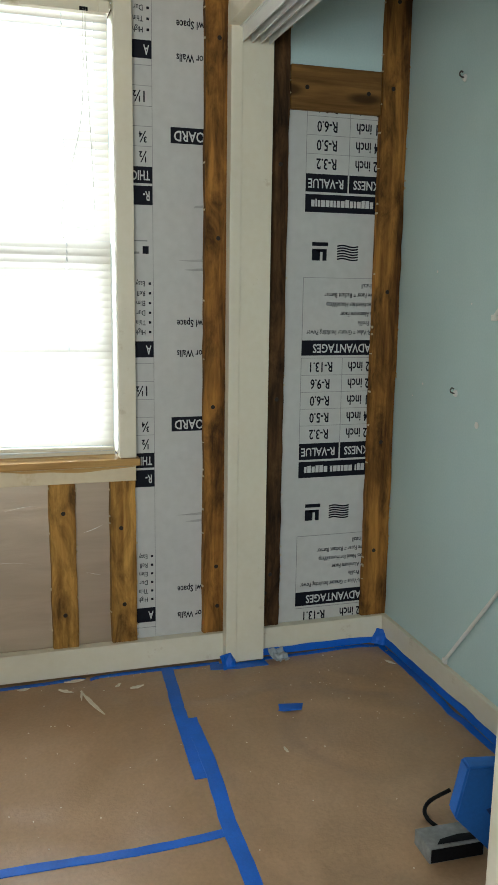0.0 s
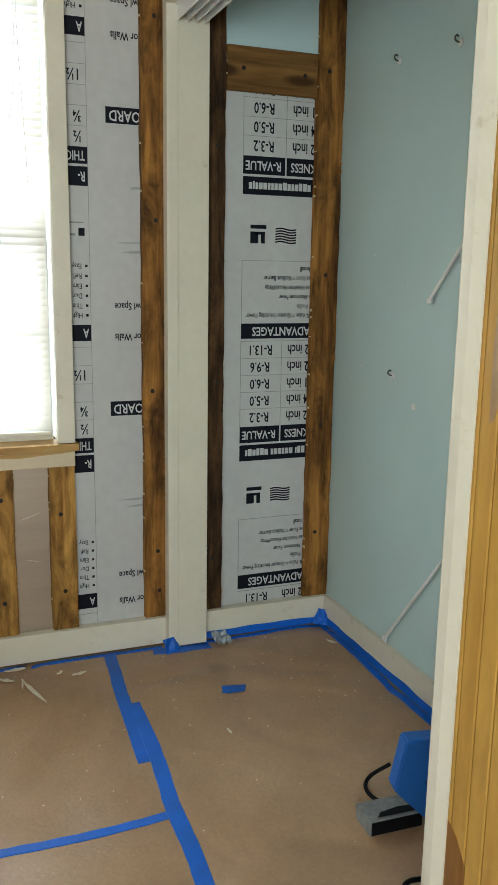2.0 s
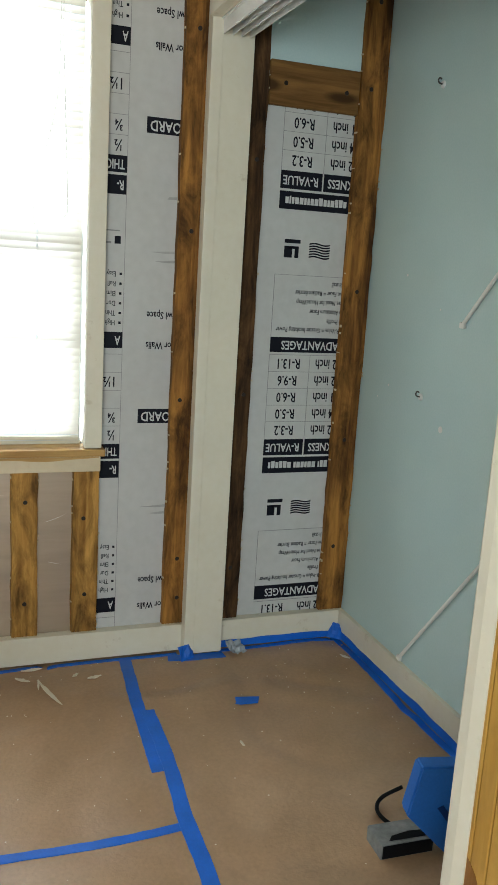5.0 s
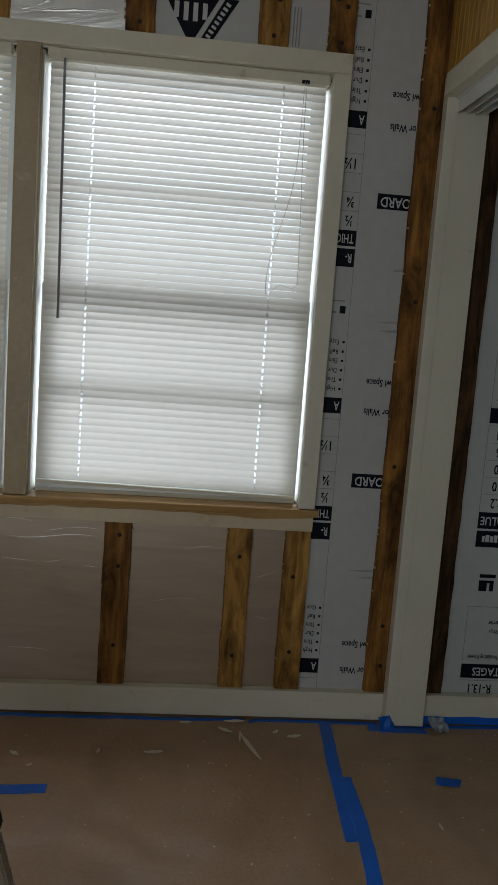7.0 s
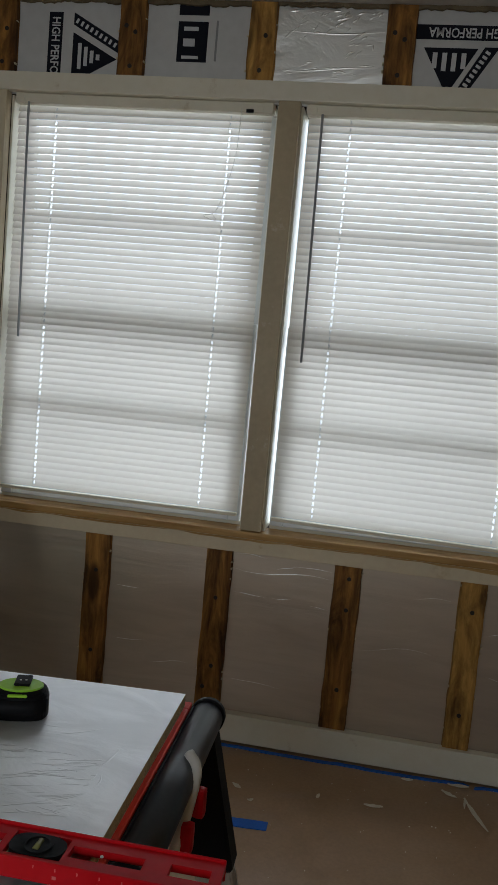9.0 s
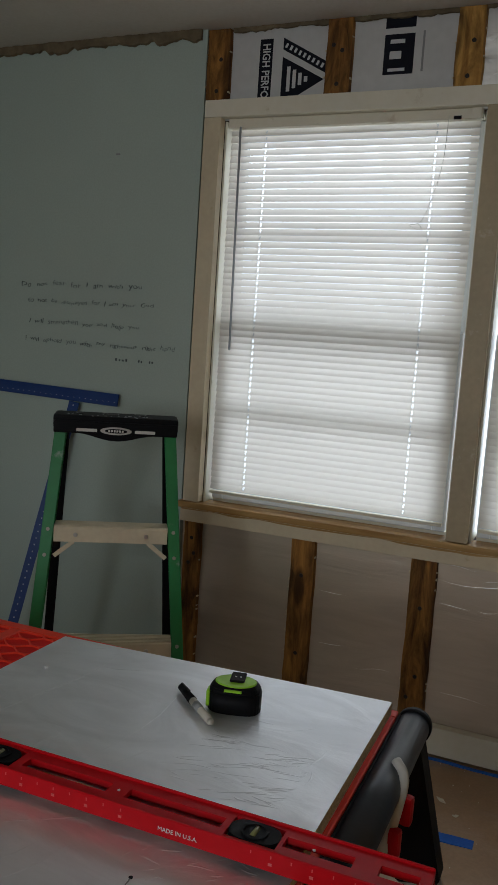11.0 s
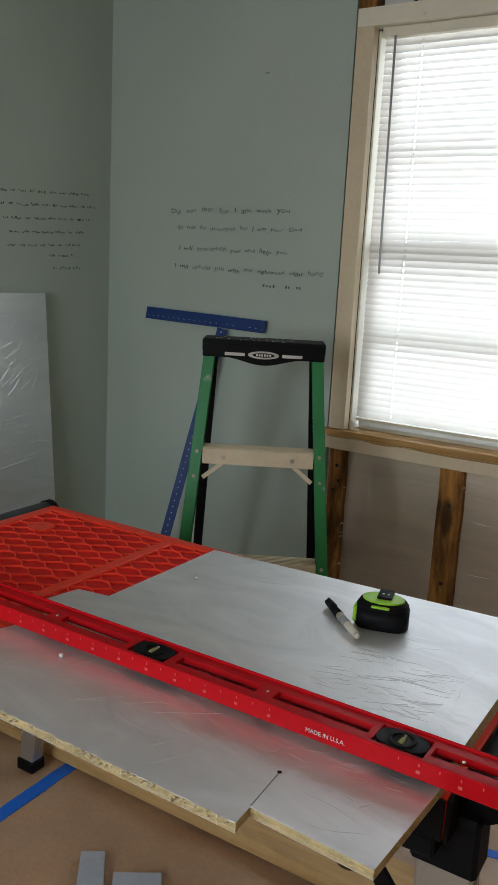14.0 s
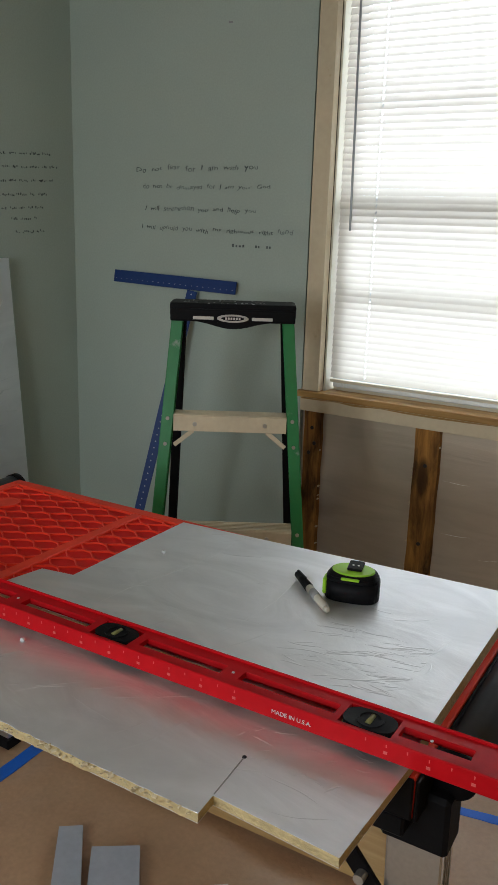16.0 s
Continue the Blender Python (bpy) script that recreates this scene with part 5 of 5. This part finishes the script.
cell = [[bm.verts.new((x, v, 0.0245)) for v in vs] for x in xs]
for i in range(len(xs) - 1):
    for j in range(len(vs) - 1):
        x, v = (xs[i] + xs[i + 1]) / 2, abs(vs[j] + vs[j + 1]) / 2
        if not any(a < x < b and v < h for a, b, h in cuts):
            bm.faces.new((cell[i][j], cell[i + 1][j], cell[i + 1][j + 1], cell[i][j + 1]))
bm.normal_update()
bmesh.ops.solidify(bm, geom=bm.faces[:], thickness=0.008)
part("web", bm, M_LEVEL, level, "red web with long hand holes")
for v in vials:
    h = part("vial_holder", prism_bm([(v + 0.0355 * math.copysign(abs(math.cos(a)) ** 0.75, math.cos(a)), 0.0228 * math.copysign(abs(math.sin(a)) ** 0.75, math.sin(a))) for a in [k * math.tau / 28 for k in range(28)]], 0.006, 0.0252), M_BLACK, level, "black vial holder")
    part("bezel", ring_bm(v, 0.0, 0.0145, 0.0185, 0.0245, 0.0272), M_BLACK, h, "raised black ring")
    part("vial", tube_bm((v, -0.010, 0.0242), (v, 0.010, 0.0242), 0.0042, sides=12), M_VIAL, h, "dark round bubble vial", True)
for k in (-0.5, -0.21, 0.21, 0.5):
    part("rivet", tube_bm((k, 0.0, 0.0243), (k, 0.0, 0.0255), 0.0022, sides=8), M_PRINTW, level)

# ---- tape measure and marker ----
tm = thing("tape_measure", pose(-0.704, 1.350, 0.742, 0, 0, 16) @ Matrix.Scale(0.93, 4), "black and lime green tape measure on the foil", "tape measure")
ring = [k * math.tau / 26 for k in range(26)]
outline = [(0.052 * math.copysign(abs(math.cos(a)) ** 0.7, math.cos(a)), (0.044 if math.sin(a) > 0 else 0.032) * math.copysign(abs(math.sin(a)) ** 0.7, math.sin(a))) for a in ring]
part("case", joined(prism_bm(outline, 0.0, 0.04, 0.003), prism_bm([(x * 0.96, y * 0.95) for x, y in outline], 0.036, 0.047, 0.003), prism_bm([(x * 0.90, y * 0.88) for x, y in outline], 0.044, 0.052, 0.003)), M_BLACK, tm, "black rubber case", True)
part("grip", prism_bm([(0.041 * math.cos(a), 0.006 + 0.030 * math.sin(a)) for a in ring], 0.0515, 0.0555, 0.0012), M_LIME, tm, "lime green side plate")
part("grip", cube_bm((-0.054, -0.02, 0.008), (-0.047, 0.006, 0.04), 0.002), M_LIME, tm, "lime green corner grip")
part("belt_clip", cube_bm((-0.012, -0.006, 0.0555), (0.017, 0.038, 0.0605), 0.002), M_BLACK, tm, "black belt clip")
part("lock_button", cube_bm((-0.018, -0.0325, 0.0455), (0.016, -0.0265, 0.0500), 0.001), M_LIME, tm)
for x in (-0.002, 0.008):
    part("clip_screw", tube_bm((x, 0.012, 0.0603), (x, 0.012, 0.0615), 0.002, sides=8), M_ALU, tm)

pen = thing("marker_pen", pose(-0.766, 1.314, 0.7515, 0, 0, -42), "capped black marker pen with pale barrel", "pen")
part("barrel", tube_bm((-0.01, 0, 0), (0.073, 0, 0), 0.0075, 0.0068, 14), M_PEN, pen, "", True)
part("tip_end", tube_bm((0.073, 0, 0), (0.08, 0, 0), 0.0066, 0.004, 14), M_PEN, pen, "", True)
part("cap", tube_bm((-0.075, 0, 0), (-0.01, 0, 0), 0.0062, 0.0085, 14, 0.0015), M_BLACK, pen, "black cap", True)
part("clip", bar_bm((-0.072, 0, 0.008), (-0.03, 0, 0.0105), 0.004, 0.002), M_BLACK, pen)
part("print_band", tube_bm((0.006, 0, 0), (0.03, 0, 0), 0.0077, 0.0074, 14), M_LINE, pen, "", True)

# ---- step ladder ----
LD = pose(-1.618, 2.352, 0, 0, 0, 31.7)
ladder = thing("step_ladder", LD, "green fibreglass step ladder with black cap", "step ladder")


def channel(a, b, w, d, flip):
    """A C-section rail from a to b, its web outside."""
    x = w / 2 * flip
    return joined(bar_bm(Vector(a) + Vector((x, 0, 0)), Vector(b) + Vector((x, 0, 0)), 0.005, d, (0, 1, 0), 0.001),
                  bar_bm(Vector(a) + Vector((0, -d / 2, 0)), Vector(b) + Vector((0, -d / 2, 0)), w, 0.005, (0, 1, 0), 0.001),
                  bar_bm(Vector(a) + Vector((0, d / 2, 0)), Vector(b) + Vector((0, d / 2, 0)), w, 0.005, (0, 1, 0), 0.001))


def rail_at(z, side):
    f = 1 - z / 1.085
    return Vector((side * (0.174 + 0.084 * f), -0.02 - 0.22 * f, z))


for side in (-1, 1):
    rail = part("front_rail", channel(rail_at(1.085, side), rail_at(0.02, side), 0.034, 0.062, side), M_GREEN, ladder, "green fibreglass front rail")
    part("rear_rail", channel((side * 0.168, 0.05, 1.065), (side * 0.235, 0.40, 0.02), 0.028, 0.04, side), M_BLACK, ladder, "dark rear rail")
    for z in (0.77, 0.69, 0.415, 0.32):
        c = rail_at(z, side)
        part("rivet", tube_bm(c + Vector((0, -0.030, 0)), c + Vector((0, -0.036, 0)), 0.006, sides=10), M_ALU, rail)
    for a, b in ((rail_at(0.02, side), rail_at(-0.005, side)), (Vector((side * 0.235, 0.40, 0.02)), Vector((side * 0.236, 0.408, 0.0)))):
        part("foot", bar_bm(a + Vector((0, 0, 0.03)), (b.x, b.y, 0.0), 0.05, 0.07, (0, 1, 0), 0.004), M_BLACK, ladder, "black rubber foot")
for z in (0.781, 0.426, 0.10):
    f = 1 - z / 1.085
    half, y = 0.174 + 0.084 * f - 0.018, -0.02 - 0.22 * f
    s = part("step", joined(cube_bm((-half, y - 0.04, z - 0.006), (half, y + 0.04, z), 0.001), cube_bm((-half, y - 0.041, z - 0.05), (half, y - 0.036, z - 0.003), 0.001),
                            cube_bm((-half, y + 0.036, z - 0.04), (half, y + 0.04, z - 0.003), 0.001)), M_STEP, ladder, "pale ribbed metal step")
    for k in range(6):
        part("tread_rib", cube_bm((-half, y - 0.036 + 0.0125 * k, z + 0.0002), (half, y - 0.030 + 0.0125 * k, z + 0.0027)), M_STEP, s)
    for x in (-half * 0.62, half * 0.62):
        part("rivet", tube_bm((x, y - 0.040, z - 0.026), (x, y - 0.045, z - 0.026), 0.007, sides=10), M_ALU, s)
    for side in (-1, 1):
        part("brace", bar_bm((side * (half - 0.062), y - 0.03, z - 0.05), (side * (half - 0.002), y - 0.035, z - 0.098), 0.014, 0.004, (0, 1, 0), 0.001), M_STEP, ladder, "small metal step brace")
for z in (0.15,):
    f = 1 - z / 1.09
    part("rear_bar", bar_bm((-0.168 - 0.055 * f, 0.05 + 0.37 * f, z), (0.168 + 0.055 * f, 0.05 + 0.37 * f, z), 0.03, 0.02, bevel=0.003), M_BLACK, ladder)
cap = part("cap", joined(cube_bm((-0.199, -0.065, 1.0880), (0.199, 0.075, 1.1300), 0.008, 2), cube_bm((-0.197, -0.070, 1.0730), (0.197, -0.058, 1.1130), 0.006, 2)), M_BLACK, ladder, "black moulded top cap, paint-spattered")
part("skirt", prism_bm([(x, 1.0740 - 0.022 * math.cos(x / 0.13 * math.pi / 2) ** 2) for x in [k * 0.013 for k in range(-10, 11)]] + [(0.13, 1.0880), (-0.13, 1.0880)], 0.0, 0.01), M_BLACK, cap).matrix_local = Matrix.Translation((0, -0.0585, 0)) @ ON_WALL
for x0, x1 in ((-0.125, -0.06), (0.06, 0.125)):
    part("slot_plate", cube_bm((x0, -0.0715, 1.0800), (x1, -0.069, 1.0900), 0.0008), M_PAD, cap)
for k in range(6):
    part("badge_bar", cube_bm((-0.024 + 0.0085 * k, -0.0735, 1.0820), (-0.0185 + 0.0085 * k, -0.0722, 1.0890)), M_PAD, cap)
part("badge", prism_bm([(0.05 * math.cos(k * math.tau / 24), 0.0125 * math.sin(k * math.tau / 24)) for k in range(24)], 0.0, 0.003), M_ALU, cap, "oval metal badge").matrix_local = Matrix.Translation((0, -0.069, 1.0855)) @ ON_WALL
part("badge_centre", prism_bm([(0.036 * math.cos(k * math.tau / 24), 0.007 * math.sin(k * math.tau / 24)) for k in range(24)], 0.0, 0.004), M_BLACK, cap).matrix_local = Matrix.Translation((0, -0.0692, 1.0855)) @ ON_WALL
for k, x in enumerate((-0.12, -0.02, 0.08)):
    part("tool_hole", tube_bm((x, 0.01, 1.1292), (x, 0.01, 1.1312), 0.022 if k == 1 else 0.014, sides=16), M_NAIL, cap)
r = random.Random(6)
for _ in range(26):
    x, y = r.uniform(-0.16, 0.16), r.uniform(-0.06, 0.06)
    part("paint_spot", tube_bm((x, y, 1.1295), (x, y, 1.1306), r.uniform(0.0015, 0.005), sides=6), M_PRINTW, cap)

# ---- drywall T-square leaning in the corner ----
tsq = thing("t_square", pose(0, 0, 0), "blue metal drywall T-square leaning on the wall", "T-square")
J, F = Vector((-2.142, 2.852, 1.105)), Vector((-2.318, 2.66, 0.003))
hl, hr = Vector((-2.552, 2.855, 1.143)), Vector((-1.935, 2.855, 1.128))
nrm = (F - J).cross(hr - hl).normalized()
part("head", bar_bm(hl, hr, 0.05, 0.005, nrm, 0.001), M_BLUE, tsq, "blue anodised head with scale")
part("blade", bar_bm(J, F, 0.05, 0.003, nrm, 0.0008), M_BLUE, tsq, "blue anodised blade with punched marks")
for k in range(40):
    p = J.lerp(F, (k + 0.5) / 40)
    part("punch_mark", tube_bm(p - nrm * 0.0026, p + nrm * 0.0026, 0.003, sides=6), M_PRINTW, tsq)
for k in range(22):
    p = hl.lerp(hr, (k + 0.5) / 22)
    part("scale_mark", cube_bm((p.x - 0.003, p.y - 0.0042, p.z - 0.015), (p.x + 0.002, p.y - 0.0028, p.z - 0.008)), M_PRINTW, tsq)

# ---- closet: hooks, rods, pad, sanding block, cord ----
for y, z in ((2.515, 1.982), (2.193, 1.962), (2.462, 1.013)):
    h = thing("wall_hook", pose(XC - 0.0005, y, z), "small metal screw hook in the closet wall", "hook", "closet hooks")
    part("anchor", tube_bm((0.0, 0, 0), (-0.006, 0, 0), 0.012, 0.009, 12), M_BRACE, h, "pale wall anchor", True)
    part("hook", wire_bm(curve_points([(-0.004, 0, 0), (-0.016, 0, 0.003), (-0.021, 0, 0.010), (-0.016, 0, 0.018), (-0.009, 0, 0.015)], 6), 0.0024, 6), M_METAL, h, "", True)
for (y0, z0), (y1, z1) in (((2.421, 0.112), (1.98, 0.66)), ((2.263, 1.263), (1.93, 1.615))):
    rod = thing("shelf_support_rod", pose(XC - 0.0075, y0, z0), "thin white shelf support rod against the closet wall", "support rod", "shelf rods")
    part("rod", tube_bm((0, 0, 0), (0, y1 - y0, z1 - z0), 0.006, sides=8), M_BRACE, rod)
    part("end_clip", cube_bm((-0.006, -0.012, -0.010), (0.0055, 0.010, 0.008), 0.002), M_BRACE, rod)
for y, z, s in ((2.33, 0.93, 0.011), (2.62, 1.4, 0.004), (2.75, 0.97, 0.003), (2.4, 1.3, 0.003), (2.68, 1.02, 0.004)):
    single("wall_speck", tube_bm((XC - 0.0005, y, z), (XC - 0.0018, y, z), s, sides=10), M_BRACE, "small filler speck on the closet wall", "mark")

bm = prism_bm([(0.0, 0.115), (0.025, 0.245), (0.34, 0.245), (0.34, 0.0), (0.115, 0.0)], 0.0, 0.05, 0.005)
pad = thing("foam_pad", pose(1.005, 1.70, 0.0, 90, 0, -12), "thick blue foam pad standing on the closet floor", "foam pad")
part("slab", bm, M_BLUEFOAM, pad)
# flat plate on the pad's face; its dark blue imitates the slot's shade
slot = [(0.075, 0.135), (0.09, 0.142), (0.155, 0.055), (0.14, 0.048)]
part("slot", prism_bm(slot, 0.0485, 0.0512), M_BLUE, pad, "carrying slot, its shade put on as a dark plate")
sand = thing("sanding_block", pose(1.008, 1.685, 0.0, 0, 0, -2), "worn sanding block with dark smeared front", "sanding block")
part("block", cube_bm((-0.07, -0.03, 0.0), (0.075, 0.05, 0.04), 0.004, 2), M_DIRTY, sand)
part("abrasive", cube_bm((-0.066, -0.0325, 0.003), (0.072, -0.0295, 0.038), 0.001), M_BLACK, sand, "black smeared abrasive face")
part("smear", prism_bm([(-0.045, -0.02), (0.06, -0.022), (0.07, 0.0), (0.02, 0.004), (-0.03, -0.004)], 0.0418, 0.0428), M_BLACK, sand)
cord = curve_points([(1.09, 1.83, 0.06), (1.05, 1.86, 0.015), (1.02, 1.83, 0.006), (1.02, 1.78, 0.006), (1.05, 1.735, 0.006), (1.12, 1.72, 0.006)], 10)
single("power_cord", wire_bm(cord, 0.0055, 8), M_BLACK, "black power cord looping beside the pad", "cord", smooth=True)
single("power_cord", wire_bm(curve_points([(0.76, 1.465, 0.006), (0.82, 1.44, 0.006), (0.90, 1.43, 0.008), (0.92, 1.47, 0.02), (0.98, 1.48, 0.01), (1.08, 1.44, 0.006)], 10), 0.006, 8), M_BLACK, "black power cord on the closet floor", "cord", smooth=True)

# wrinkles in the wall foil and in the bright piece above the windows
TO_WALL = Matrix.Translation((0, YN, 0)) @ ON_WALL
r = random.Random(33)
foils = [c for c in north.children if c.name.startswith("insulation_board")][:5]
CREASED = {
    1: [((-1.06, 0.50), (-0.95, 0.50), 0.0012), ((-1.05, 0.30), (-0.93, 0.31), 0.0012), ((-0.90, 0.24), (-0.75, 0.245), 0.0010)],
    2: [((-0.62, 0.628), (-0.275, 0.612), 0.0016), ((-0.47, 0.632), (-0.40, 0.655), 0.0014), ((-0.41, 0.655), (-0.275, 0.650), 0.0014), ((-0.62, 0.675), (-0.50, 0.672), 0.0010),
        ((-0.62, 0.535), (-0.50, 0.53), 0.0014), ((-0.48, 0.53), (-0.40, 0.535), 0.0012), ((-0.34, 0.52), (-0.28, 0.515), 0.0012), ((-0.60, 0.22), (-0.42, 0.205), 0.0012)],
    3: [((-0.16, 0.40), (0.10, 0.41), 0.0008), ((0.0, 0.60), (0.14, 0.605), 0.0008)],
    4: [((0.26, 0.50), (0.34, 0.53), 0.0014), ((0.27, 0.36), (0.33, 0.35), 0.0010)]}
# these creases get brighter foil than their boards, to stand for their glint
for k, lines in CREASED.items():
    w = creases(lines, 0.0, foils[k], M_FOILC, 0.5, k + 3)
    w.matrix_local = TO_WALL
w = creases(scatter(r, 34, (-0.63, -0.30, 2.40, 2.50), (0.02, 0.06), 40, 15, (0.002, 0.005)) + scatter(r, 8, (-0.42, -0.32, 2.34, 2.40), (0.02, 0.05), 35, 12, (0.002, 0.004))
            + scatter(r, 14, (-0.64, -0.31, 2.30, 2.34), (0.015, 0.06), 0, 20, (0.002, 0.004)) + [((-0.635, 2.315), (-0.285, 2.32), 0.004), ((-0.635, 2.43), (-0.285, 2.435), 0.004)], 0.0, upboards[2], M_FOILC, 0.4)
w.matrix_local = TO_WALL
